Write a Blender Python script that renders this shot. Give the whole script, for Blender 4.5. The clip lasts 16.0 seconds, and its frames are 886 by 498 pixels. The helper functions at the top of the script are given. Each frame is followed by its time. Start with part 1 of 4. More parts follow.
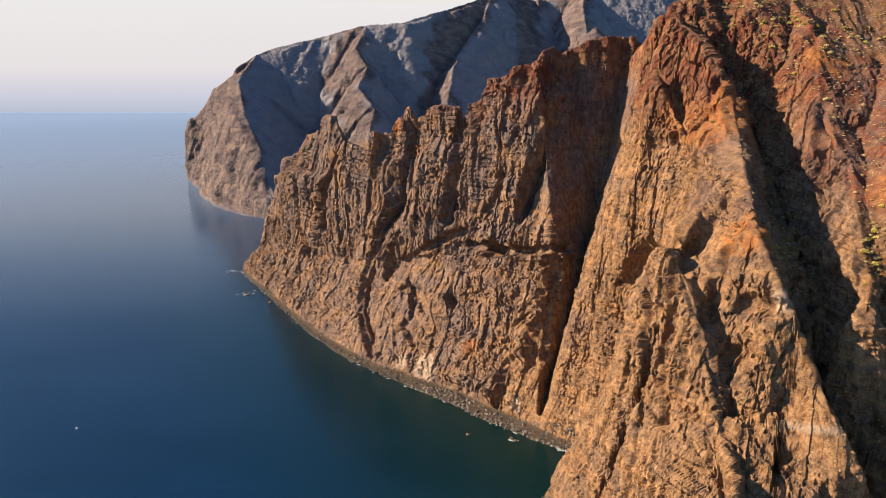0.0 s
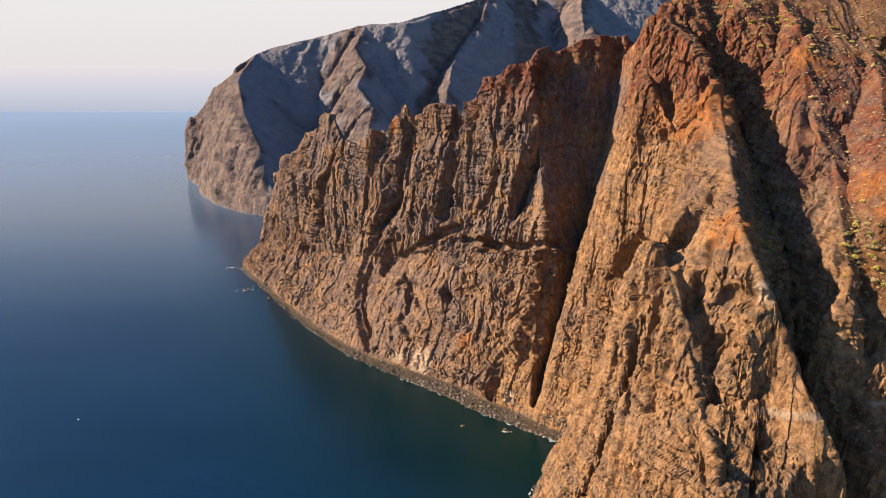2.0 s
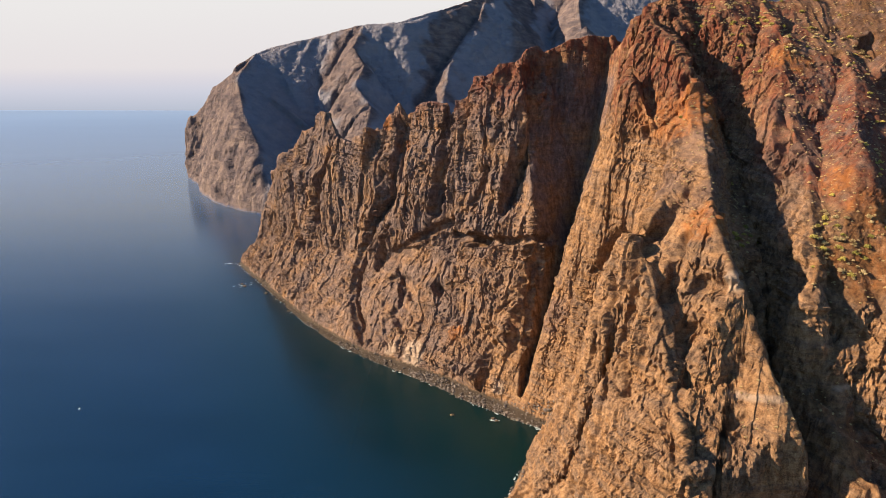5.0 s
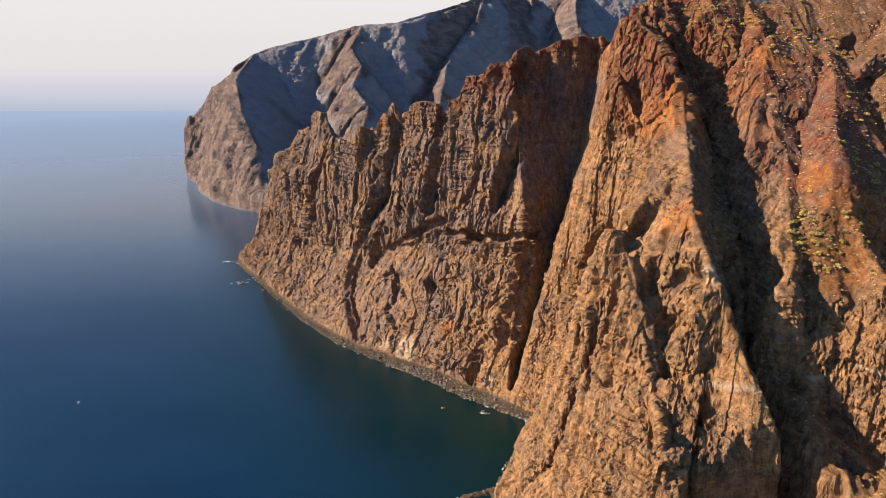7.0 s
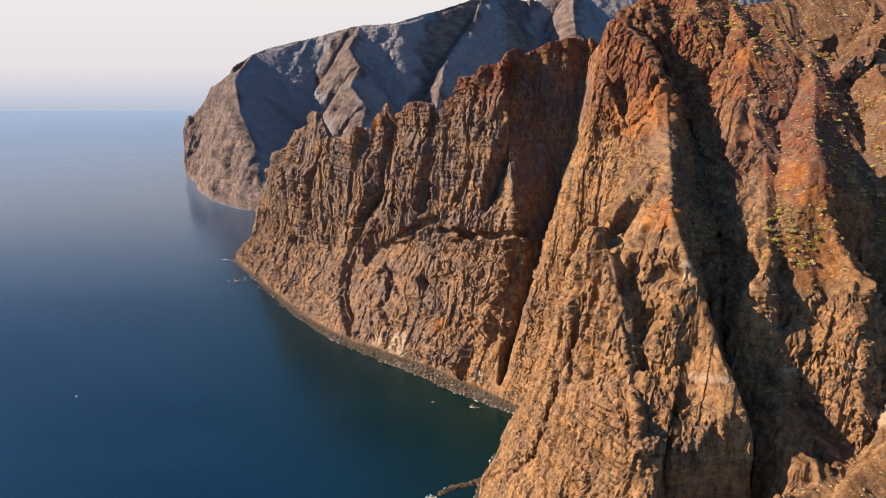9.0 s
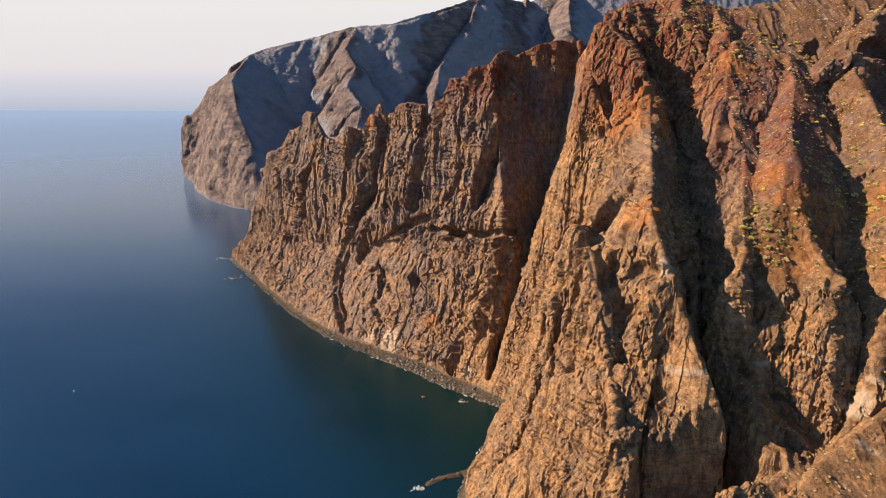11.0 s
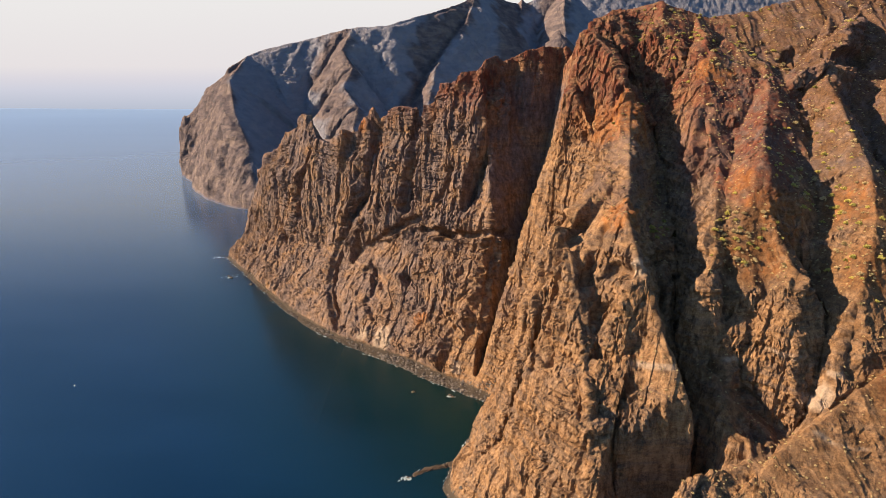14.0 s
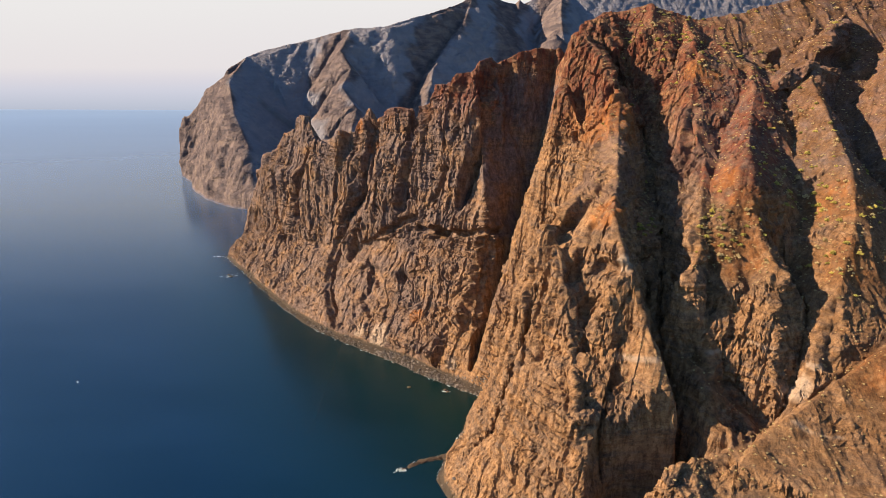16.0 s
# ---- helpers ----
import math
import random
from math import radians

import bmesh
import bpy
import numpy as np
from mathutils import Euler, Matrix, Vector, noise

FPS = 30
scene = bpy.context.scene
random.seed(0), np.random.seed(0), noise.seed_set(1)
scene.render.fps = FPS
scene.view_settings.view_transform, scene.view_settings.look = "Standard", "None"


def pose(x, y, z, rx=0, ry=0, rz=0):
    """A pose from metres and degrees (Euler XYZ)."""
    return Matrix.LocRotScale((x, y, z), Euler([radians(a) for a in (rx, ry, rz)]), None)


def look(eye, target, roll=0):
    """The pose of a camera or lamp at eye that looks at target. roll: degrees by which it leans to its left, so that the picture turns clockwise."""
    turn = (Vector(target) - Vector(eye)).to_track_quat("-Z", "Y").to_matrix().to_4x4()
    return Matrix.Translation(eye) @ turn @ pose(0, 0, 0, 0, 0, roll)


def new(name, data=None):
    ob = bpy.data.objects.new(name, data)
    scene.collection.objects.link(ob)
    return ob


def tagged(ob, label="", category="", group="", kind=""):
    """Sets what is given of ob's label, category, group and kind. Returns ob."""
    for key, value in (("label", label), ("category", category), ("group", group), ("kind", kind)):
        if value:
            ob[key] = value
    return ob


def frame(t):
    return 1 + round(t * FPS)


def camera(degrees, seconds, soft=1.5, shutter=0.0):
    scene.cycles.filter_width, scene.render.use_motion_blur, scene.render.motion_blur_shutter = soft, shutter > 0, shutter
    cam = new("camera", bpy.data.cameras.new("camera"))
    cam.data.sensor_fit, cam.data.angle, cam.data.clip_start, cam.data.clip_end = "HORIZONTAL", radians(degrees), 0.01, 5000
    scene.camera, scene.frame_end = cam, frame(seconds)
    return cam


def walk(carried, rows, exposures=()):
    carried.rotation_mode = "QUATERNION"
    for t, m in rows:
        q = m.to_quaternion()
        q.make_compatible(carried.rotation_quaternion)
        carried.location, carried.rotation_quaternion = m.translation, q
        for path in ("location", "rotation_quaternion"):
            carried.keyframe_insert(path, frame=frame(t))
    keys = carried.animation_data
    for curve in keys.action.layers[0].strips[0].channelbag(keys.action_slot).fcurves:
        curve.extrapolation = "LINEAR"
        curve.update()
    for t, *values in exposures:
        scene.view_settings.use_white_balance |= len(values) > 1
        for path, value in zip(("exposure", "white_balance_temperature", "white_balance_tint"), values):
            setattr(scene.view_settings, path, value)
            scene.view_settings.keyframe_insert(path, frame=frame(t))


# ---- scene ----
cam = camera(64.07, 16.0, soft=0.7)
PATH = [
    (0, (-0.00, -0.00, 300.00), (-0.00, 483.59, 172.97), -0.14),
    (0.5, (1.08, -3.18, 299.78), (0.88, 480.41, 172.74), -0.18),
    (1, (2.04, -6.20, 299.59), (1.95, 477.38, 172.49), -0.15),
    (1.5, (2.97, -9.33, 299.44), (2.99, 474.22, 172.26), -0.13),
    (2, (4.12, -12.49, 299.39), (4.24, 471.03, 172.07), -0.10),
    (2.5, (5.37, -15.58, 299.28), (5.62, 467.95, 171.98), -0.14),
    (3, (6.87, -18.55, 299.33), (6.93, 464.95, 171.93), -0.16),
    (3.5, (8.52, -21.48, 299.43), (8.35, 461.94, 171.74), -0.15),
    (6, (17.91, -37.43, 299.32), (16.91, 445.99, 171.65), -0.12),
    (6.5, (19.89, -40.74, 299.46), (19.01, 442.68, 171.75), -0.15),
    (7, (22.08, -44.10, 299.64), (21.08, 439.31, 171.91), -0.15),
    (7.5, (24.44, -47.40, 299.77), (23.22, 436.01, 172.07), -0.15),
    (8, (26.79, -50.59, 300.00), (25.43, 432.82, 172.26), -0.16),
    (8.5, (29.28, -53.92, 300.29), (27.77, 429.51, 172.66), -0.15),
    (9, (31.64, -57.43, 300.61), (30.00, 425.99, 172.94), -0.11),
    (11.3, (40.95, -74.18, 303.22), (40.37, 409.17, 175.28), -0.02),
    (11.5, (41.70, -75.63, 303.52), (41.31, 407.70, 175.47), -0.04),
    (12, (43.39, -79.28, 304.55), (43.14, 403.97, 176.25), -0.05),
    (12.5, (44.96, -82.95, 305.83), (44.96, 400.31, 177.54), 0.03),
    (13, (46.41, -86.51, 307.20), (46.51, 396.71, 178.78), 0.05),
    (13.5, (47.71, -90.07, 308.45), (47.96, 393.15, 180.02), 0.07),
    (14, (49.00, -93.51, 309.65), (49.33, 389.69, 181.11), 0.11),
    (14.5, (50.43, -97.03, 310.69), (50.73, 386.14, 182.05), 0.09),
    (15, (51.70, -100.57, 311.42), (52.01, 382.61, 182.83), 0.04),
    (15.5, (53.07, -104.45, 311.81), (53.30, 378.70, 183.13), -0.02),
    (16, (54.41, -108.35, 312.01), (54.54, 374.78, 183.21), -0.07),
]
walk(cam, [(t, look(eye, target, roll)) for t, eye, target, roll in PATH], exposures=[(0, 1.5), (16, 1.5)])

# ---- world, sun ----
SUN_AZ, SUN_EL = 273.0, 27.5      # compass bearing from +y and height of the sun, degrees
sun_from = Vector((math.sin(radians(SUN_AZ)) * math.cos(radians(SUN_EL)), math.cos(radians(SUN_AZ)) * math.cos(radians(SUN_EL)), math.sin(radians(SUN_EL))))
world = bpy.data.worlds.new("sky")
scene.world = world
world.use_nodes = True
wn, wl = world.node_tree.nodes, world.node_tree.links
sky = wn.new("ShaderNodeTexSky")
sky.sky_type, sky.sun_disc = "NISHITA", False
sky.sun_elevation, sky.sun_rotation = radians(SUN_EL), radians(SUN_AZ)
sky.altitude, sky.air_density, sky.dust_density, sky.ozone_density = 300, 1.3, 0.5, 6.0
wl.new(sky.outputs[0], wn["Background"].inputs["Color"])
wn["Background"].inputs["Strength"].default_value = 0.064
lamp = bpy.data.lights.new("sun", "SUN")
lamp.energy, lamp.angle, lamp.color = 4.9, radians(0.6), (1.0, 0.765, 0.53)
sun = new("sun", lamp)
sun.matrix_world = look(sun_from * 2000, (0, 0, 0))


# ---- materials ----
class Nodes:
    """Short hand for building a node material."""

    def __init__(self, name):
        self.mat = bpy.data.materials.new(name)
        self.mat.use_nodes = True
        self.n, self.l = self.mat.node_tree.nodes, self.mat.node_tree.links
        self.bsdf = self.n["Principled BSDF"]

    def node(self, kind, **values):
        made = self.n.new("ShaderNode" + kind)
        for key, value in values.items():
            setattr(made, key, value)
        return made

    def put(self, socket, value):
        if hasattr(value, "is_output"):
            self.l.new(value, socket)
        else:
            socket.default_value = value

    def math(self, op, a, b=0.5, clamp=False):
        m = self.node("Math", operation=op, use_clamp=clamp)
        self.put(m.inputs[0], a), self.put(m.inputs[1], b)
        return m.outputs[0]

    def ramp(self, fac, stops):
        r = self.node("ValToRGB")
        el = r.color_ramp.elements
        while len(el) < len(stops):
            el.new(0.5)
        for e, (at, colour) in zip(el, stops):
            e.position = at
            e.color = (*colour, 1) if len(colour) == 3 else colour
        self.put(r.inputs[0], fac)
        return r.outputs[0]

    def grey(self, fac, a, b):
        return self.ramp(fac, [(a, (0, 0, 0)), (b, (1, 1, 1))])

    def mix(self, fac, a, b, blend="MIX"):
        m = self.node("Mix", data_type="RGBA", blend_type=blend)
        self.put(m.inputs[0], fac)
        for s, v in ((m.inputs[6], a), (m.inputs[7], b)):
            self.put(s, (*v, 1) if isinstance(v, tuple) and len(v) == 3 else v)
        return m.outputs[2]

    def noise(self, scale, detail=4, rough=0.6, stretch=(1, 1, 1), warp=0.0, turn=(0, 0, 0)):
        pos = self.node("NewGeometry").outputs["Position"]
        mp = self.node("Mapping")
        mp.inputs["Scale"].default_value = stretch
        mp.inputs["Rotation"].default_value = turn
        self.l.new(pos, mp.inputs[0])
        t = self.node("TexNoise")
        t.inputs["Scale"].default_value, t.inputs["Detail"].default_value = scale, detail
        t.inputs["Roughness"].default_value, t.inputs["Distortion"].default_value = rough, warp
        self.l.new(mp.outputs[0], t.inputs[0])
        return t.outputs[0]

    def height(self):
        sep = self.node("SeparateXYZ")
        self.l.new(self.node("NewGeometry").outputs["Position"], sep.inputs[0])
        return sep.outputs[2]

    def attr(self, name):
        return self.node("Attribute", attribute_name=name).outputs["Fac"]

    def bump(self, h, strength, distance):
        b = self.node("Bump")
        b.inputs["Strength"].default_value, b.inputs["Distance"].default_value = strength, distance
        self.put(b.inputs["Height"], h)
        self.l.new(b.outputs[0], self.bsdf.inputs["Normal"])

    def done(self, colour, roughness, specular=0.3):
        self.put(self.bsdf.inputs["Base Color"], (*colour, 1) if isinstance(colour, tuple) else colour)
        self.put(self.bsdf.inputs["Roughness"], roughness)
        self.bsdf.inputs["Specular IOR Level"].default_value = specular
        return self.mat


def rock_material():
    """Volcanic rock: tan tuff low down, dark basalt beds, red and orange clinker in zones, mauve ash, dry scrub soil."""
    m = Nodes("cliff rock")
    upright, level, fine = m.noise(0.26, 6, 0.62, (1, 1, 0.45), 0.4), m.noise(0.55, 5, 0.62, (0.35, 0.35, 1), 1.2), m.noise(1.5, 6, 0.7)
    grain = m.math("ADD", m.math("ADD", m.math("MULTIPLY", upright, 0.42), m.math("MULTIPLY", level, 0.22)), m.math("MULTIPLY", fine, 0.36))
    blotch = m.noise(0.045, 5, 0.6)
    streak = m.noise(0.22, 5, 0.65, (1, 1, 0.16), 0.4)
    beds = m.noise(0.30, 4, 0.6, (0.06, 0.06, 1.0), 0.6)
    tan = m.ramp(grain, [(0.42, (0.16, 0.084, 0.039)), (0.5, (0.345, 0.190, 0.090)), (0.58, (0.52, 0.310, 0.158))])
    basalt = m.ramp(grain, [(0.41, (0.085, 0.060, 0.048)), (0.5, (0.20, 0.130, 0.088)), (0.59, (0.35, 0.23, 0.148))])
    c = m.mix(m.grey(m.math("ADD", m.math("MULTIPLY", beds, 0.6), m.math("MULTIPLY", blotch, 0.4)), 0.42, 0.60), tan, basalt)
    c = m.mix(m.math("MULTIPLY", m.grey(streak, 0.50, 0.68), 0.45), c, (0.43, 0.265, 0.14))
    dark = m.ramp(grain, [(0.41, (0.090, 0.069, 0.066)), (0.5, (0.182, 0.135, 0.123)), (0.59, (0.30, 0.22, 0.188))])
    c = m.mix(m.math("MULTIPLY", m.attr("dark"), m.grey(m.math("ADD", blotch, m.math("MULTIPLY", grain, 0.4)), 0.45, 0.8)), c, dark)
    red = m.ramp(m.math("ADD", m.math("MULTIPLY", grain, 0.5), m.math("MULTIPLY", streak, 0.5)), [(0.40, (0.060, 0.023, 0.020)), (0.5, (0.165, 0.053, 0.034)), (0.60, (0.28, 0.100, 0.052))])
    c = m.mix(m.math("MULTIPLY", m.attr("red"), m.grey(m.math("ADD", m.math("MULTIPLY", streak, 0.5), m.math("MULTIPLY", m.noise(0.07, 5, 0.65), 0.5)), 0.36, 0.58)), c, red)
    ash = m.ramp(m.math("ADD", m.math("MULTIPLY", grain, 0.4), m.math("MULTIPLY", streak, 0.6)), [(0.36, (0.12, 0.074, 0.058)), (0.5, (0.205, 0.130, 0.098)), (0.64, (0.29, 0.195, 0.145))])
    c = m.mix(m.math("MULTIPLY", m.attr("ash"), m.math("MULTIPLY", m.grey(blotch, 0.35, 0.6), 0.8)), c, ash)
    orange = m.ramp(grain, [(0.36, (0.21, 0.070, 0.024)), (0.5, (0.37, 0.142, 0.042)), (0.64, (0.50, 0.235, 0.085))])
    c = m.mix(m.math("MULTIPLY", m.attr("orange"), m.grey(m.math("ADD", m.math("MULTIPLY", streak, 0.5), m.math("MULTIPLY", m.noise(0.12, 4, 0.6), 0.5)), 0.38, 0.60)), c, orange)
    soil = m.ramp(m.noise(0.5, 6, 0.7), [(0.36, (0.055, 0.032, 0.020)), (0.5, (0.152, 0.074, 0.031)), (0.64, (0.25, 0.135, 0.055))])
    c = m.mix(m.math("MULTIPLY", m.attr("soil"), m.grey(m.noise(0.10, 5, 0.65), 0.33, 0.62)), c, soil)
    c = m.mix(m.attr("pale"), c, m.ramp(grain, [(0.3, (0.34, 0.24, 0.17)), (0.6, (0.56, 0.43, 0.31)), (0.8, (0.66, 0.53, 0.40))]))
    c = m.mix(1.0, c, (0.64, 0.64, 0.64), "MULTIPLY")
    wet = m.math("ADD", m.height(), m.math("MULTIPLY", m.noise(0.3, 3, 0.6), -6.0))
    c = m.mix(m.grey(m.math("MULTIPLY", wet, 0.2), 0.0, 0.45), (0.055, 0.042, 0.030), c)
    relief = m.math("ADD", m.math("MULTIPLY", m.noise(0.9, 6, 0.66, (1, 1, 0.35), 0.5), 0.5), m.math("MULTIPLY", m.noise(0.7, 6, 0.66, (0.35, 0.35, 1), 1.2), 0.35))
    m.bump(m.math("ADD", relief, m.math("MULTIPLY", m.noise(0.9, 8, 0.74), 0.6)), 1.0, 1.4)
    return m.done(c, 0.95, 0.12)


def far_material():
    """Distant rock, light painted in: brown sunlit cliffs and ribs, haze-blue shaded slopes."""
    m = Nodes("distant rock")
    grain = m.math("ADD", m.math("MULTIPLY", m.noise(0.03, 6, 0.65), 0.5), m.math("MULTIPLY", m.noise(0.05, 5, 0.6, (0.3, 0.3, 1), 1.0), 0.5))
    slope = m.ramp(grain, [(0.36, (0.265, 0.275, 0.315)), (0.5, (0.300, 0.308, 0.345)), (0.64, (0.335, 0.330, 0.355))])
    lit_rock = m.ramp(grain, [(0.41, (0.115, 0.098, 0.102)), (0.5, (0.175, 0.140, 0.133)), (0.59, (0.245, 0.192, 0.168))])
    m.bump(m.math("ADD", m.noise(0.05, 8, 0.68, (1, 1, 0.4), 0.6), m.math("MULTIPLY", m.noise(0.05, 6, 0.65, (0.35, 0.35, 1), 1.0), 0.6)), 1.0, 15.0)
    return m.done(m.mix(1.0, m.mix(m.attr("sunlit_brown"), slope, lit_rock), (0.76, 0.76, 0.78), "MULTIPLY"), 1.0, 0.0)


def sea_material():
    """Deep water under a light breeze."""
    m = Nodes("sea water")
    patch = m.noise(0.004, 4, 0.55, (1.0, 2.2, 1))
    c = m.ramp(patch, [(0.35, (0.0004, 0.0105, 0.031)), (0.65, (0.0008, 0.0145, 0.043))])
    sep = m.node("SeparateXYZ")
    m.l.new(m.node("NewGeometry").outputs["Position"], sep.inputs[0])
    inshore = m.math("ADD", sep.outputs[0], m.math("MULTIPLY", sep.outputs[1], 0.55))
    inshore = m.math("ADD", inshore, m.math("MULTIPLY", m.noise(0.012, 4, 0.6), 60.0))
    near = m.math("MULTIPLY", m.grey(m.math("DIVIDE", inshore, 400.0), 0.25, 0.9), m.math("SUBTRACT", 1.0, m.grey(m.math("DIVIDE", sep.outputs[1], 1500.0), 0.5, 0.8)))
    c = m.mix(near, c, (0.0016, 0.0135, 0.0145))
    waves = m.math("ADD", m.noise(0.05, 6, 0.62, (0.7, 2.0, 1), 0.3, (0, 0, 0.25)), m.math("MULTIPLY", m.noise(0.35, 4, 0.6, (0.8, 1.6, 1)), 0.22))
    out = m.node("VectorMath", operation="LENGTH")
    m.l.new(m.node("NewGeometry").outputs["Position"], out.inputs[0])
    calm = m.grey(m.math("DIVIDE", m.math("ADD", out.outputs["Value"], m.math("MULTIPLY", patch, 500.0)), 4000.0), 0.18, 0.75)
    m.bump(m.math("MULTIPLY", waves, m.math("SUBTRACT", 1.0, m.math("MULTIPLY", calm, 0.85))), 0.11, 1.5)
    m.bsdf.inputs["IOR"].default_value = 1.33
    m.bsdf.inputs["Specular Tint"].default_value = (0.80, 0.93, 1.0, 1)
    gloss = m.ramp(patch, [(0.35, (0.19,) * 3), (0.65, (0.27,) * 3)])
    m.done(c, m.math("MULTIPLY", gloss, m.math("SUBTRACT", 1.0, m.math("MULTIPLY", calm, 0.8))), 0.5)
    return m.mat


def sky_material():
    """The bright sea haze low over the horizon, by height."""
    m = Nodes("haze")
    z = m.math("DIVIDE", m.height(), 2000.0)
    c = m.ramp(z, [(0.0, (0.48, 0.52, 0.62)), (0.016, (0.515, 0.55, 0.65)), (0.06, (0.615, 0.625, 0.715)), (0.098, (0.70, 0.675, 0.73)), (0.135, (0.785, 0.74, 0.75)), (0.351, (0.83, 0.81, 0.80)), (0.45, (0.50, 0.63, 0.84)), (0.6, (0.27, 0.43, 0.74)), (1.0, (0.16, 0.30, 0.58))])
    glow = m.node("Emission")
    m.l.new(c, glow.inputs[0])
    glow.inputs[1].default_value = 0.36
    m.l.new(glow.outputs[0], m.n["Material Output"].inputs[0])
    return m.mat


def haze_sheet_material():
    """Pale blue see-through sheet coloured to imitate haze, denser farther out."""
    m = Nodes("haze sheet")
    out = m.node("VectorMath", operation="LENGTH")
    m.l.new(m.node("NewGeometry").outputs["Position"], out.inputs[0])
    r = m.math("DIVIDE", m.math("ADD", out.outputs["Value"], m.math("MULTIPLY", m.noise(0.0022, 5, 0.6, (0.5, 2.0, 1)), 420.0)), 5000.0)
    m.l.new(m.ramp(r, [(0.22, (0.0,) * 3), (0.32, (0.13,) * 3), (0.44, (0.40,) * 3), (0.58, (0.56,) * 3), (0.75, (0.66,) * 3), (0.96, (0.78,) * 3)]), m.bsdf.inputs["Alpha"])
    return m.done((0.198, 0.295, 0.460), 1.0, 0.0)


SKY, HAZE_SHEET = sky_material(), haze_sheet_material()
ROCK, FAR_ROCK, SEA = rock_material(), far_material(), sea_material()


# ---- the land's shape ----
def lattice(ix, iy, iz, seed):
    h = (ix.astype(np.uint32) * np.uint32(374761393)) ^ (iy.astype(np.uint32) * np.uint32(668265263)) ^ (iz.astype(np.uint32) * np.uint32(2147483647 - 58)) ^ np.uint32(seed * 974711 + 77)
    h = (h ^ (h >> np.uint32(13))) * np.uint32(1274126177)
    h = (h ^ (h >> np.uint32(16))) * np.uint32(2246822519)
    return ((h ^ (h >> np.uint32(15))) & np.uint32(0xFFFFFF)).astype(np.float32) / np.float32(0x7FFFFF) - np.float32(1)


def vnoise(x, y, z, seed=0):
    """Smooth random values from -1 to 1."""
    fx, fy, fz = np.floor(x), np.floor(y), np.floor(z)
    ix, iy, iz = (f.astype(np.int32) for f in (fx, fy, fz))
    u, v, w = ((a - f).astype(np.float32) for a, f in ((x, fx), (y, fy), (z, fz)))
    u, v, w = (a * a * (3 - 2 * a) for a in (u, v, w))
    c = [lattice(ix + i, iy + j, iz + k, seed) for k in (0, 1) for j in (0, 1) for i in (0, 1)]
    e = [c[n] + u * (c[n + 1] - c[n]) for n in (0, 2, 4, 6)]
    f = [e[n] + v * (e[n + 1] - e[n]) for n in (0, 2)]
    return f[0] + w * (f[1] - f[0])


def fbm(x, y, z, octaves, seed=0, gain=0.5):
    total, amp = 0.0, 1.0
    for o in range(octaves):
        total = total + amp * vnoise(x * 2**o, y * 2**o, z * 2**o, seed + o)
        amp *= gain
    return total


def ridged(x, y, z, octaves, seed=0, gain=0.5):
    total, amp = 0.0, 1.0
    for o in range(octaves):
        total = total + amp * (1 - 2 * np.abs(vnoise(x * 2**o, y * 2**o, z * 2**o, seed + o)))
        amp *= gain
    return total


def blocks(x, y, z, wide, high, seed):
    """Random steps from block to block of jointed rock, -1 to 1."""
    a, b = 0.94 * x + 0.34 * y, 0.94 * y - 0.34 * x
    a = a + 0.45 * wide * vnoise(x / wide / 1.3, y / wide / 1.3, z / high / 2, seed + 3)
    b = b + 0.45 * wide * vnoise(x / wide / 1.3, y / wide / 1.3, z / high / 2, seed + 4)
    k = np.floor((z + 0.5 * high * vnoise(x / wide / 2.5, y / wide / 2.5, z / high, seed + 5)) / high).astype(np.int32)
    shift = 0.5 * lattice(k, k * 0, k * 0, seed + 6)
    return lattice(np.floor(a / wide + shift).astype(np.int32), np.floor(b / wide - shift).astype(np.int32), k, seed)


def along(X, Y, line):
    """Distance to a line in the plan, with its sign (positive to the left of the way), and the line's other columns there."""
    line = np.array(line, float)
    best = np.full(X.shape, 1e9, np.float32)
    side = np.zeros(X.shape, np.float32)
    values = [np.zeros(X.shape, np.float32) for _ in range(line.shape[1] - 2)]
    for a, b in zip(line[:-1], line[1:]):
        dx, dy = b[0] - a[0], b[1] - a[1]
        t = np.clip(((X - a[0]) * dx + (Y - a[1]) * dy) / (dx * dx + dy * dy), 0, 1)
        ox, oy = X - a[0] - t * dx, Y - a[1] - t * dy
        d = np.hypot(ox, oy)
        near = d < best
        best = np.where(near, d, best)
        side = np.where(near, dx * oy - dy * ox, side)
        for n, v in enumerate(values):
            values[n] = np.where(near, a[2 + n] + t * (b[2 + n] - a[2 + n]), v)
    return best * np.sign(side), values


def inside(X, Y, line):
    hit = np.zeros(X.shape, bool)
    for a, b in zip(line, line[1:] + line[:1]):
        if a[1] != b[1]:
            cross = (Y < a[1]) != (Y < b[1])
            hit ^= cross & (X < (b[0] - a[0]) * (Y - a[1]) / (b[1] - a[1]) + a[0])
    return hit


LAND = {"tower": [], "ridge": [], "gully": [], "shore": [], "crease": [], "step": [], "far ridge": [], "far shore": []}


def line(kind, *points):
    LAND[kind].append(points)


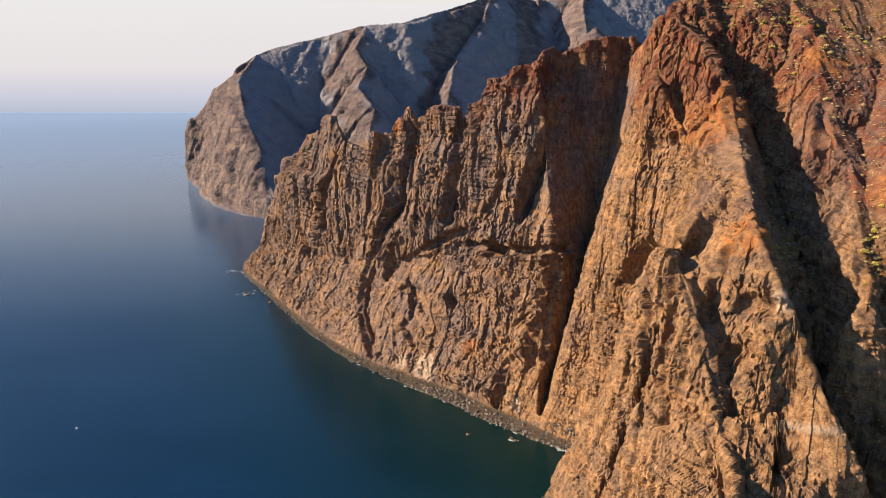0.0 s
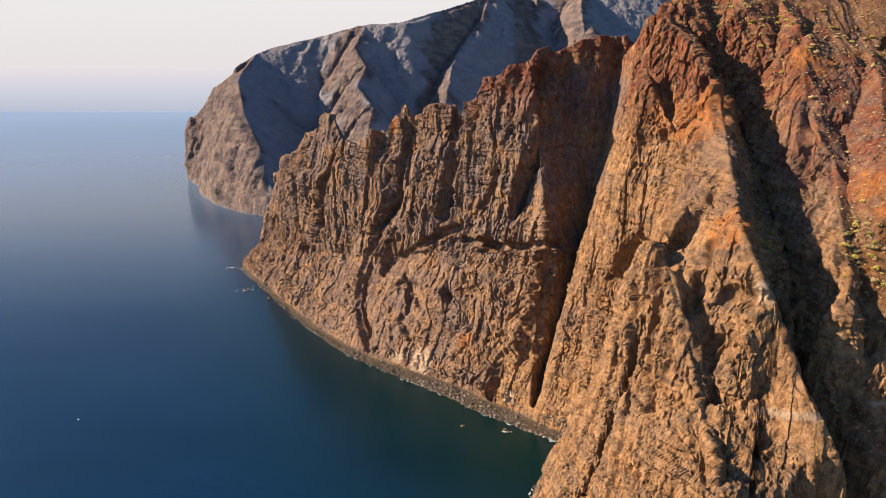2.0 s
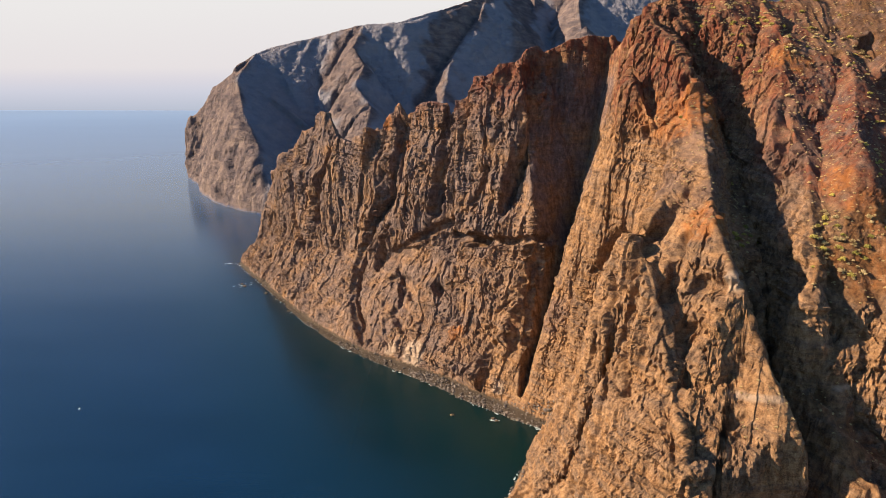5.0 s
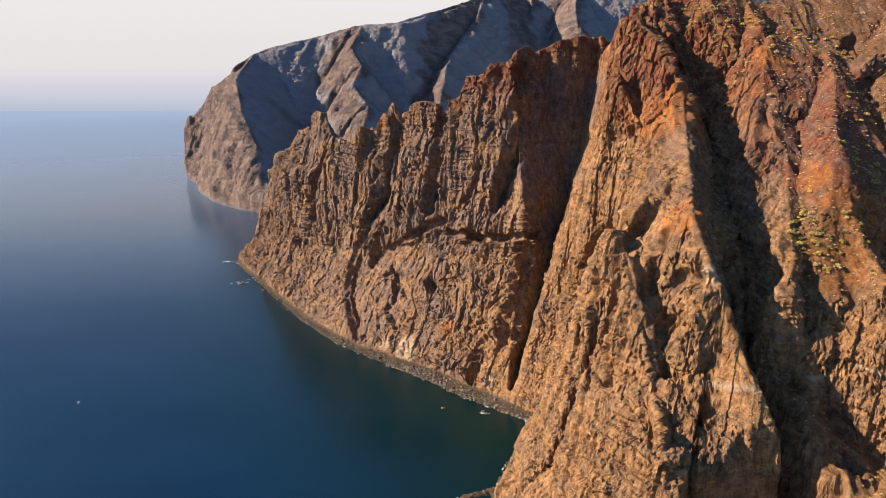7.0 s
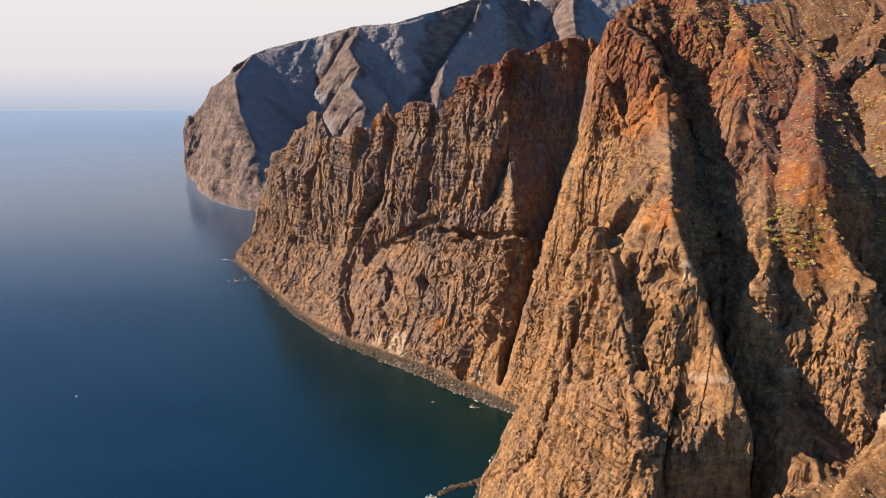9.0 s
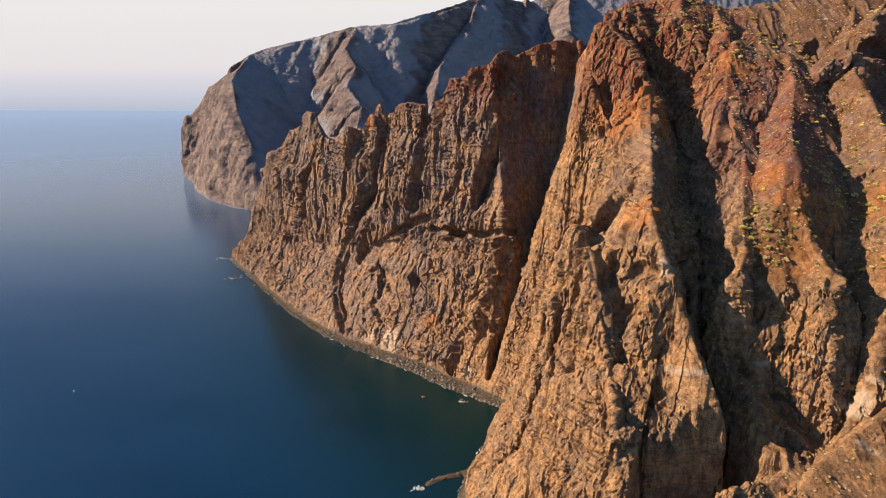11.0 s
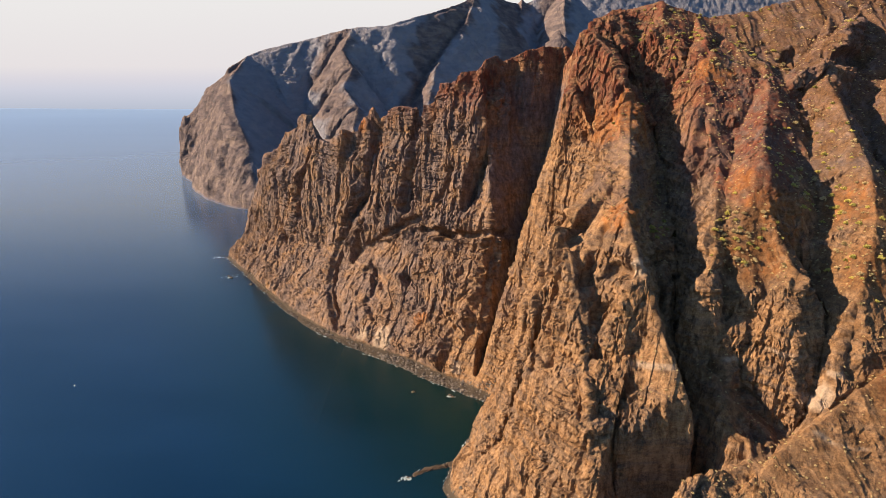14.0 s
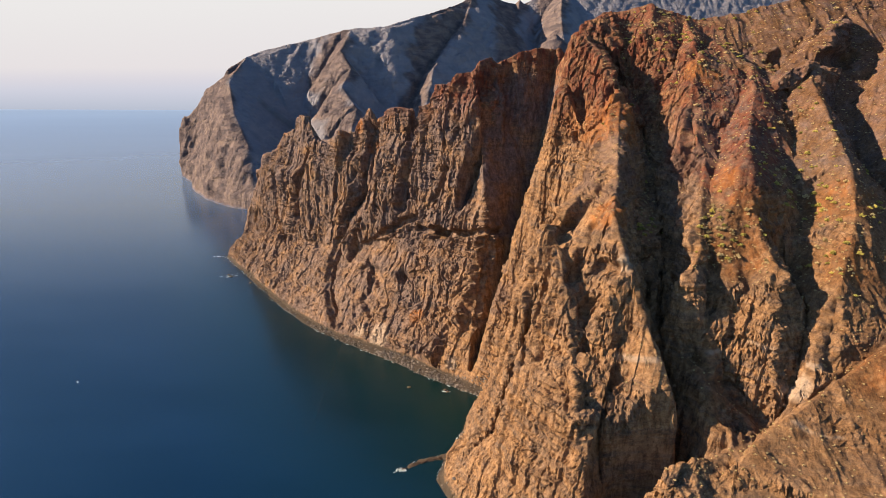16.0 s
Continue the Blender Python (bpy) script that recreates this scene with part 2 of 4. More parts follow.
# Shoreline: x, y, width of beach, steepness below and above the bench, height of the bench.
line("shore", (-200, 1240, 0, 1.6, 3, 60), (-285, 1130, 0, 1.4, 3, 60), (-303, 1015, 2, 1.1, 4, 40), (-239, 908, 3, 1.5, 5.5, 62),
     (-154, 763, 6, 1.15, 5.5, 75), (-104, 694, 8, 1.05, 6, 88), (-71, 658, 8, 1.1, 6, 100))
line("shore", (-24, 616, 14, 1.3, 6.0, 108), (8, 588, 16, 1.4, 4.8, 112), (37, 556, 16, 1.5, 4, 112), (68, 530, 12, 1.7, 4, 100), (97, 507, 6, 2.2, 3.5, 100),
     (107, 499, 1, 3.0, 3.2, 100), (99, 479, 0, 2.4, 3.3, 90))
line("shore", (72, 443, 0, 2.2, 3.7, 60), (56, 404, 2, 1.7, 3.7, 60), (50, 372, 2, 0.95, 3.3, 40), (59, 349, 0, 1.0, 3.0, 40), (80, 310, 0, 1.7, 3.4, 40),
     (108, 262, 0, 2.4, 3.4, 50), (150, 150, 0, 1.2, 1.6, 60))

# Ridges: x, y, z, and how steeply they fall to the left and to the right of their way.
# crest of the sea wall
line("ridge", (-292, 1085, 70, 1.5, 1.5), (-262, 1055, 118, 1.5, 1.5), (-215, 985, 172, 1.5, 2), (-196, 955, 203, 2, 2.5), (-178, 940, 214, 2, 2.5), (-165, 926, 214, 2, 2.5),
     (-150, 914, 232, 2.2, 2.5), (-134, 900, 231, 2.2, 2.5), (-122, 878, 204, 1.2, 2))
line("ridge", (-122, 878, 204, 1.2, 2), (-97, 815, 218, 1.2, 2), (-60, 803, 228, 1.2, 2), (-46, 797, 236, 1.8, 2), (-38, 793, 254, 3, 3), (-28, 788, 241, 1.8, 2),
     (-12, 775, 250, 1.5, 2), (12, 763, 254, 1.5, 2.5), (22, 757, 243, 1.5, 2))
line("ridge", (22, 757, 243, 1, 2), (48, 740, 272, 1, 2), (57, 737, 284, 1, 2), (82, 712, 294, 1, 2), (102, 692, 311, 1, 2.6), (120, 705, 320, 1, 2.8),
     (150, 722, 322, 1, 2.8), (184, 726, 328, 1, 2))
# the skyline behind
line("ridge", (160, 640, 318, 0.8, 2.5), (188, 631, 345, 1.0, 1.2), (206, 645, 352, 0.8, 1.0), (232, 650, 364, 0.7, 0.8), (265, 650, 368, 0.7, 0.8), (292, 648, 357, 0.7, 0.8), (315, 646, 350, 0.7, 0.8))
line("ridge", (315, 646, 350, 0.7, 0.8), (350, 650, 357, 0.7, 0.8), (410, 650, 371, 0.7, 0.8), (500, 660, 395, 0.6, 0.8), (700, 700, 420, 0.6, 0.8))
# flat-topped stacks and pinnacles on the crest of the sea wall: x, y, z, radius, fall of the sides
line("tower", (-196, 944, 209, 10, 6), (-184, 934, 211, 10, 6))
line("tower", (-158, 914, 232, 7, 7), (-144, 906, 235, 8, 7))
line("tower", (-170, 925, 205, 10, 4), (-130, 895, 208, 10, 3))
line("tower", (-38, 793, 254, 1.5, 3.6), (-37, 792, 253, 1.5, 3.6))
line("tower", (-46, 800, 240, 5, 2.5), (-30, 788, 240, 5, 3))
line("tower", (-13, 772, 253, 4, 6), (-2, 768, 256, 4, 6), (15, 762, 254, 4, 6))
line("tower", (50, 738, 284, 3, 4), (57, 735, 284, 3, 4))
line("tower", (100, 695, 312, 5, 3), (114, 703, 320, 6, 3))
# the buttress and its western rib
line("ridge", (188, 631, 345, 1.4, 1.4), (205, 575, 314, 1.6, 1.4), (212, 530, 277, 2.0, 1.2), (205, 505, 264, 2.2, 0.7), (188, 428, 222, 2.5, 0.6), (176, 384, 208, 2.5, 1.0),
     (177, 350, 185, 2.6, 2.2), (185, 338, 162, 3.5, 2.2), (189, 322, 141, 3.8, 2.2), (193, 303, 119, 4.5, 2), (192, 293, 90, 5, 3))
line("ridge", (172, 615, 318, 2.5, 3), (160, 545, 283, 1.4, 3), (153, 490, 244, 0.6, 3), (134, 413, 201, 0.4, 3.2), (138, 362, 166, 0.6, 3), (140, 330, 122, 1, 3), (138, 302, 112, 1.5, 4), (135, 280, 98, 6, 4), (133, 266, 60, 6, 3))
# red spur, red rib, scrub spur and what follows
line("ridge", (300, 646, 352, 0.6, 0.9), (290, 567, 318, 0.45, 0.9), (264, 511, 268, 0.42, 1.6), (264, 457, 237, 0.42, 1.6), (240, 392, 196, 0.8, 1.8), (236, 372, 180, 0.9, 2.0),
     (246, 350, 153, 0.9, 2.2), (230, 338, 136, 1.6, 3.5), (230, 318, 114, 1.6, 3.5), (234, 298, 84, 1.4, 2.5))
line("ridge", (139, 331, 122, 0.6, 0.72), (165, 326, 124, 0.6, 0.72), (187, 323, 137, 0.6, 0.72))
line("ridge", (136, 286, 101, 0.1, 8), (155, 293, 97, 0.1, 8), (178, 293, 94, 0.1, 8), (189, 284, 92, 0.1, 8))
line("ridge", (240, 380, 186, 2, 2.5), (224, 354, 174, 3, 3), (213, 345, 165, 4, 4))
line("ridge", (315, 600, 330, 0.5, 0.6), (335, 560, 308, 0.5, 0.6), (326, 522, 286, 0.55, 0.62), (307, 480, 260, 0.7, 0.66), (284, 420, 237, 1.2, 0.7), (274, 396, 214, 1.5, 0.7), (277, 347, 178, 1.4, 0.8), (270, 320, 142, 1.5, 1.2), (262, 296, 80, 2.5, 2.5))
line("ridge", (430, 640, 362, 0.7, 0.9), (395, 570, 320, 1.0, 0.8), (376, 525, 294, 1.6, 0.8), (368, 470, 264, 1.5, 0.9), (364, 430, 240, 1.0, 0.8), (346, 380, 206, 0.8, 0.8), (318, 338, 170, 0.8, 0.9), (294, 306, 132, 1.0, 1.2), (262, 290, 92, 2.5, 2.5))
# tongue of scrub under the skyline, and the scarp east of it
line("ridge", (262, 648, 366, 0.6, 0.6), (260, 615, 336, 0.9, 1.0), (256, 592, 308, 1.4, 1.6), (253, 578, 286, 2, 2))
line("ridge", (372, 545, 320, 1.2, 2.6), (395, 556, 331, 0.8, 3), (425, 586, 345, 0.7, 3), (450, 622, 356, 0.7, 2.5), (470, 660, 364, 0.6, 1.5))
line("ridge", (520, 620, 380, 0.9, 0.9), (450, 520, 306, 1.2, 0.9), (430, 440, 248, 1.2, 0.9), (380, 345, 180, 1.0, 0.9))
line("ridge", (186, 226, 40, 2.5, 1.2), (208, 245, 81, 2.6, 0.8), (246, 266, 100, 2.2, 0.62), (290, 286, 119, 1.3, 0.62), (340, 302, 143, 0.8, 0.62), (420, 318, 182, 0.7, 0.62), (600, 330, 250, 0.7, 0.6))

# Gullies: x, y, z of the floor, and how steeply their sides rise to the left and to the right of the way up.
line("gully", (82, 545, 2, 4.0, 3.2), (105, 598, 42, 3.4, 3.4), (130, 644, 98, 3.0, 3.4), (152, 684, 160, 3.2, 3.2), (172, 706, 242, 3.4, 3.2), (184, 728, 320, 3, 3.2))
line("gully", (118, 212, -5, 2, 1.5), (144, 252, 0, 6, 1.5), (152, 282, 4, 14, 1.5), (180, 284, 12, 14, 2), (204, 282, 26, 8, 2.6), (207, 302, 46, 6, 3.6), (205, 336, 80, 5, 4.5),
     (205, 352, 100, 5, 4.5), (214, 382, 134, 3.0, 2.4), (228, 440, 174, 2.4, 1.7), (236, 500, 218, 2.2, 1.6), (246, 560, 268, 2.0, 1.2))
line("gully", (236, 495, 210, 2.0, 1.6), (239, 548, 242, 2.0, 1.4), (237, 586, 278, 1.9, 1.4), (230, 614, 316, 1.5, 1.0))
line("gully", (246, 558, 266, 1.4, 1.4), (270, 582, 292, 1.5, 1.4), (282, 602, 318, 1.2, 1.0))
line("gully", (262, 296, 92, 1.2, 1.6), (270, 316, 134, 1.4, 1.6), (286, 335, 158, 1.4, 1.6), (311, 388, 186, 1.2, 1.4), (330, 448, 229, 1.2, 1.1), (339, 490, 262, 0.8, 0.8), (346, 525, 288, 0.6, 0.6))
line("gully", (240, 292, 78, 1.2, 1.2), (250, 322, 122, 1.3, 1.3), (262, 350, 160, 1, 1))
line("gully", (360, 330, 150, 1.0, 1.0), (395, 420, 215, 1.2, 1.2), (415, 500, 275, 1.2, 1.2), (440, 560, 320, 1, 1))


# Clefts, hollows and (with a negative depth) dykes and ribs: width and depth, then the line x, y, z.
line("crease", (5, 5, 0), (-33, 797, 226), (-37, 788, 184), (-42, 783, 151), (-63, 791, 119), (-73, 791, 87))  # long crack
line("crease", (5, 4, 0), (-78, 793, 79), (-86, 773, 57), (-88, 746, 37), (-77, 702, 18), (-73, 681, 8))  # long crack, lower
line("crease", (4.5, 6, 0), (-23, 761, 134), (-41, 771, 116), (-54, 777, 98), (-60, 758, 68))  # side crack
line("crease", (7, 6, 0), (-119, 886, 191), (-133, 897, 169), (-140, 894, 139), (-145, 884, 99))  # tower cleft
line("crease", (6, 4, 0), (20, 751, 232), (23, 733, 207), (18, 729, 173), (11, 727, 141))  # notch cleft
line("crease", (3.5, 5, 0), (60, 693, 192), (54, 693, 170), (46, 696, 156))  # slit
line("crease", (9, 6, 0), (103, 619, 125), (99, 605, 100), (92, 590, 77), (82, 579, 53))  # hollow
line("crease", (3.5, 5, 0), (30, 702, 122), (54, 678, 119), (76, 659, 124), (101, 629, 134), (119, 643, 131))  # overhang
line("crease", (6, 10, 0), (49, 683, 120), (57, 676, 120))  # cave
line("crease", (5, 4, 0), (-39, 724, 64), (-25, 710, 67), (-18, 687, 56))  # alcove
line("crease", (4, 3, 0), (-38, 687, 40), (-28, 663, 27))  # alcove foot
line("crease", (4, 3, 0), (9, 676, 69), (15, 667, 66))  # dent
line("crease", (5, 5, 0), (63, 590, 40), (54, 586, 26))  # scree gap
line("crease", (3, 5, 0), (54, 579, 20), (48, 573, 6))  # foot slit
line("crease", (4, 4, 0), (-58, 767, 76), (-21, 749, 99), (12, 721, 124), (27, 709, 134))  # ledge line
line("crease", (4, 3, 0), (100, 669, 242), (91, 668, 206), (82, 669, 177), (76, 667, 153))  # face crack
line("crease", (4, 4, 0), (6, 758, 220), (-4, 757, 182), (-9, 752, 150))  # face crack two
line("crease", (4, 4, 0), (-187, 959, 136), (-189, 942, 90), (-167, 887, 55))  # face crack three
line("crease", (1.8, -3.5, 0), (-32, 782, 178), (-37, 777, 149), (-55, 784, 118), (-64, 784, 89))  # dyke
line("crease", (1.8, -3, 0), (-82, 777, 62), (-82, 741, 39), (-73, 699, 19), (-68, 677, 8))  # dyke lower
line("crease", (1.8, -2.5, 0), (-49, 756, 75), (-51, 714, 47), (-49, 675, 22))  # dyke two
line("crease", (3, -2, 0), (70, 697, 240), (76, 684, 215), (70, 684, 192))  # wall rib
line("crease", (4, -2, 0), (103, 685, 288), (100, 672, 250), (108, 664, 218), (111, 654, 180))  # wall rib two
line("crease", (6.5, 10, 0), (134, 413, 199), (154, 523, 160), (147, 525, 142))  # great slit
line("crease", (4, 6, 0), (149, 412, 193), (138, 392, 185), (133, 385, 171))  # slit two
line("crease", (4, 5, 0), (162, 390, 194), (154, 379, 181), (148, 371, 165))  # slit three
line("crease", (3, 4, 0), (125, 405, 166), (118, 379, 144), (118, 377, 113), (115, 369, 98))  # flute
line("crease", (3, 4.5, 0), (133, 380, 166), (129, 376, 145), (127, 361, 120), (123, 352, 102), (119, 338, 76))  # flute two
line("crease", (3, 3.5, 0), (138, 531, 133), (115, 415, 139), (110, 388, 121))  # flute three
line("crease", (3.5, 4, 0), (143, 364, 164), (137, 361, 146), (133, 355, 131))  # flute four
line("crease", (3.5, 3.5, 0), (137, 358, 141), (148, 352, 142), (158, 354, 149))  # undercut
line("crease", (3.5, 7, 0), (131, 324, 80), (128, 319, 68))  # sea cave
line("crease", (5, 6, 0), (99, 359, 44), (102, 352, 45))  # red cave
line("crease", (5, 4, 0), (161, 327, 115), (159, 322, 103))  # dim recess
line("crease", (6, 6, 0), (171, 312, 110), (172, 307, 99))  # dim recess two
line("crease", (4, 4, 0), (180, 303, 104), (183, 302, 98))  # dim recess three
line("crease", (3, 5, 0), (189, 575, 281), (182, 552, 263), (177, 536, 244))  # top slit
line("crease", (4, 4, 0), (180, 606, 255), (168, 548, 240))  # top hollow
line("crease", (4, 5, 0), (222, 604, 302), (206, 542, 282))  # top slit two
line("crease", (4, -4, 0), (214, 631, 339), (201, 595, 309), (190, 567, 285))  # crag rib
line("crease", (3, -4, 0), (209, 538, 282), (203, 519, 265), (196, 488, 250))  # crag rib two
line("crease", (4, 4, 0), (164, 364, 174), (171, 355, 176), (176, 347, 176))  # pale brow
line("crease", (3, -2.5, 0), (184, 449, 227), (165, 440, 210), (145, 413, 198))  # fan rib
line("crease", (3, 3, 0), (178, 435, 217), (164, 421, 202), (154, 412, 195))  # fan gap
line("crease", (4, 5, 0), (267, 510, 272), (263, 491, 255), (257, 475, 236), (250, 464, 220))  # grey edge
line("crease", (7, 8, 0), (373, 590, 314), (378, 557, 311), (398, 549, 313), (434, 578, 315))  # scarp
line("crease", (4, 4, 0), (315, 614, 326), (283, 564, 316))  # brow cut
line("crease", (6, 5, 0), (352, 551, 281), (352, 523, 268), (344, 487, 244))  # rill
line("crease", (3, 3, 0), (251, 382, 179), (262, 384, 174), (274, 384, 183))  # ledges
line("crease", (3.5, 3.5, 0), (240, 368, 161), (256, 369, 158), (254, 358, 151))  # ledges two
line("crease", (6, 5, 0), (306, 325, 155), (300, 306, 141), (298, 298, 130))  # lower gully


# Steps where the sea wall falls back south of a cleft: how far the hollow reaches along the wall, its depth, then the line x, y, z from the top.
line("step", (30, 15, 0), (-119, 886, 205), (-133, 897, 169), (-140, 894, 139), (-145, 884, 99))
line("step", (30, 13, 0), (-33, 797, 232), (-37, 788, 184), (-42, 783, 151), (-63, 791, 119), (-73, 791, 87))
line("step", (22, 9, 0), (-78, 793, 79), (-86, 773, 57), (-88, 746, 37), (-77, 702, 18))
line("step", (26, 9, 0), (20, 751, 236), (23, 733, 207), (18, 729, 173), (11, 727, 141))
line("step", (16, 6, 0), (60, 693, 196), (54, 693, 170), (46, 696, 150))
line("step", (34, 12, 0), (92, 690, 290), (96, 669, 242), (89, 668, 206), (82, 669, 177), (76, 667, 150))
line("step", (22, 7, 0), (-187, 959, 150), (-189, 942, 90), (-167, 887, 55))
line("step", (20, 8, 0), (-39, 724, 72), (-30, 715, 58), (-26, 700, 44))
line("step", (12, 5, 0), (9, 676, 76), (12, 667, 56))
line("step", (12, 5, 0), (-73, 800, 205), (-80, 800, 160), (-88, 800, 130))


def near_height(X, Y):
    """Height of the near land over the plan."""
    z = np.full(X.shape, -60.0, np.float32)
    for points in LAND["ridge"]:
        d, (top, left, right) = along(X, Y, points)
        z = np.maximum(z, top - np.abs(d) * np.where(d > 0, left, right))
    for points in LAND["tower"]:
        d, (top, radius, fall) = along(X, Y, points)
        z = np.maximum(z, top - np.maximum(np.abs(d) - radius, 0) * fall)
    for points in LAND["gully"]:
        d, (floor, left, right) = along(X, Y, points)
        z = np.minimum(z, floor + np.abs(d) * np.where(d > 0, left, right))
    shore = sum(LAND["shore"], ())
    d, (beach, low, high, bench) = along(X, Y, shore)
    d = np.abs(d)
    ring = [(x, y) for x, y, *_ in shore] + [(1500, 150), (1500, 1500), (-200, 1500)]
    land = inside(X, Y, ring)
    over = np.maximum(d - beach, 0)
    cliff = np.minimum(d, beach) * 0.12 + np.where(over * low < bench, over * low, bench + (over - bench / low) * high)
    return np.where(land, np.minimum(z, cliff), -0.6 * d)


def sheet(axis, us, starts, ends, height, rows, fine):
    """A skin of the land: columns across, each walked inland along axis from start to end, with points spread evenly over the slope."""
    (qx, qy), (px, py) = axis, (axis[1], -axis[0])
    s = np.linspace(0, 1, fine, dtype=np.float32)
    Q = starts[:, None] + (ends - starts)[:, None] * s
    X, Y = us[:, None] * px + Q * qx, us[:, None] * py + Q * qy
    Z = height(X.astype(np.float32), Y.astype(np.float32))
    step = np.hypot(np.diff(Q, axis=1), 0.8 * np.diff(Z, axis=1))
    for _ in range(3):                                     # neighbouring columns keep in step
        step[1:-1] = (step[:-2] + 2 * step[1:-1] + step[2:]) / 4
    run = np.concatenate([np.zeros((len(us), 1)), np.cumsum(step, 1)], 1)
    run /= run[:, -1:]
    even = np.linspace(0, 1, rows)
    q = np.stack([np.interp(even, r, row) for r, row in zip(run, Q)])
    z = np.stack([np.interp(even, r, row) for r, row in zip(run, Z)])
    return np.stack([us[:, None] * px + q * qx, us[:, None] * py + q * qy, z], -1)


def grid_normals(P):
    n = np.cross(np.gradient(P, axis=0), np.gradient(P, axis=1))
    return n / np.maximum(np.linalg.norm(n, axis=-1, keepdims=True), 1e-9)


def grid_mesh(name, P, keep=None, material=None, values=(), rough=True):
    """One mesh from a grid of points; keep: which of its squares."""
    a, b = P.shape[:2]
    idx = np.arange(a * b).reshape(a, b)
    quads = np.stack([idx[:-1, :-1], idx[1:, :-1], idx[1:, 1:], idx[:-1, 1:]], -1)
    quads = quads[keep] if keep is not None else quads.reshape(-1, 4)
    used, quads = np.unique(quads, return_inverse=True)
    quads = quads.reshape(-1, 4)
    me = bpy.data.meshes.new(name)
    me.vertices.add(len(used)), me.loops.add(quads.size), me.polygons.add(len(quads))
    me.vertices.foreach_set("co", P.reshape(-1, 3)[used].astype(np.float32).ravel())
    me.loops.foreach_set("vertex_index", quads.astype(np.int32).ravel())
    me.polygons.foreach_set("loop_start", np.arange(0, quads.size, 4, dtype=np.int32))
    me.update(calc_edges=True)
    me.shade_flat() if rough else me.shade_smooth()
    for key, value in values:
        layer = me.attributes.new(key, "FLOAT", "POINT")
        layer.data.foreach_set("value", value.reshape(-1)[used].astype(np.float32))
    me.materials.append(material)
    return new(name, me)


AXIS = (0.5, 0.8660254)
us = np.concatenate([np.arange(-835, -330, 1.15), np.arange(-330, -200, 0.8), np.arange(-200, 120, 0.5), np.arange(120, 200, 0.9)])
starts = np.interp(us, [-835, -500, -300, -190, -150, -100, 200], [640, 545, 480, 360, 300, 240, 190])
ends = np.interp(us, [-835, -600, -425, -250, -160, 0, 200], [960, 850, 760, 740, 760, 830, 900])
P = sheet(AXIS, us, starts, ends, near_height, 850, 800)
for _ in range(3):
    P[1:-1] = (P[:-2] + 2 * P[1:-1] + P[2:]) / 4
    P[:, 1:-1] = (P[:, :-2] + 2 * P[:, 1:-1] + P[:, 2:]) / 4


def smooth(a, b, x):
    t = np.clip((x - a) / (b - a), 0, 1)
    return t * t * (3 - 2 * t)


def blobs(P, spots):
    """How much of a stain covers each point: spots of x, y, z, radius."""
    near = np.full(P.shape[:2], 9.0, np.float32)
    wob = 0.35 * fbm(P[..., 0] / 30, P[..., 1] / 30, P[..., 2] / 30, 3, 91)
    for x, y, z, r in spots:
        near = np.minimum(near, np.sqrt(((P - (x, y, z)) ** 2).sum(-1)) / r)
    return smooth(1.25, 0.75, near + wob)


def carve(P, N):
    """How deep the clefts cut at each point, and where they are."""
    cut = np.zeros(P.shape[:2], np.float32)
    flat = P.reshape(-1, 3)
    deep = 1.35
    jag = (1 + 0.45 * fbm(P[..., 0] / 7, P[..., 1] / 7, P[..., 2] / 7, 2, 133)).ravel()
    for (width, depth, _), *pts in LAND["crease"]:
        pts = np.array(pts, np.float32)
        lo, hi = pts.min(0) - 3 * width, pts.max(0) + 3 * width
        idx = np.flatnonzero(((flat > lo) & (flat < hi)).all(1))
        if not len(idx):
            continue
        here, best = flat[idx], np.full(len(idx), 1e9)
        for a, b in zip(pts[:-1], pts[1:]):
            t = np.clip((here - a) @ (b - a) / max((b - a) @ (b - a), 1e-6), 0, 1)
            best = np.minimum(best, np.linalg.norm(here - a - t[:, None] * (b - a), axis=1))
        amount = (deep * depth if depth > 0 else depth) * np.exp(-((best / (1.2 * width * jag[idx])) ** (2 if depth < 0 else 3)))
        cut.ravel()[idx] += amount
    return cut


def stepped(P):
    """How far the wall falls back behind each step."""
    cut = np.zeros(P.shape[:2], np.float32)
    u, back, z = 0.866 * P[..., 0] - 0.5 * P[..., 1], 0.5 * P[..., 0] + 0.866 * P[..., 1], P[..., 2]
    jag = 2.2 * fbm(P[..., 0] / 9, P[..., 1] / 9, z / 9, 2, 141)
    for (reach, depth, _), *pts in LAND["step"]:
        px, py, pz = np.array(pts[::-1], np.float32).T
        du = u + jag - np.interp(z, pz, 0.866 * px - 0.5 * py)
        near = smooth(70, 45, np.abs(back - np.interp(z, pz, 0.5 * px + 0.866 * py)))
        cut += depth * near * smooth(-1.5, 1.5, du) * (1 - np.clip(du / reach, 0, 1)) * smooth(pz[0] - 12, pz[0] + 10, z) * smooth(pz[-1] + 10, pz[-1] - 6, z)
    return cut


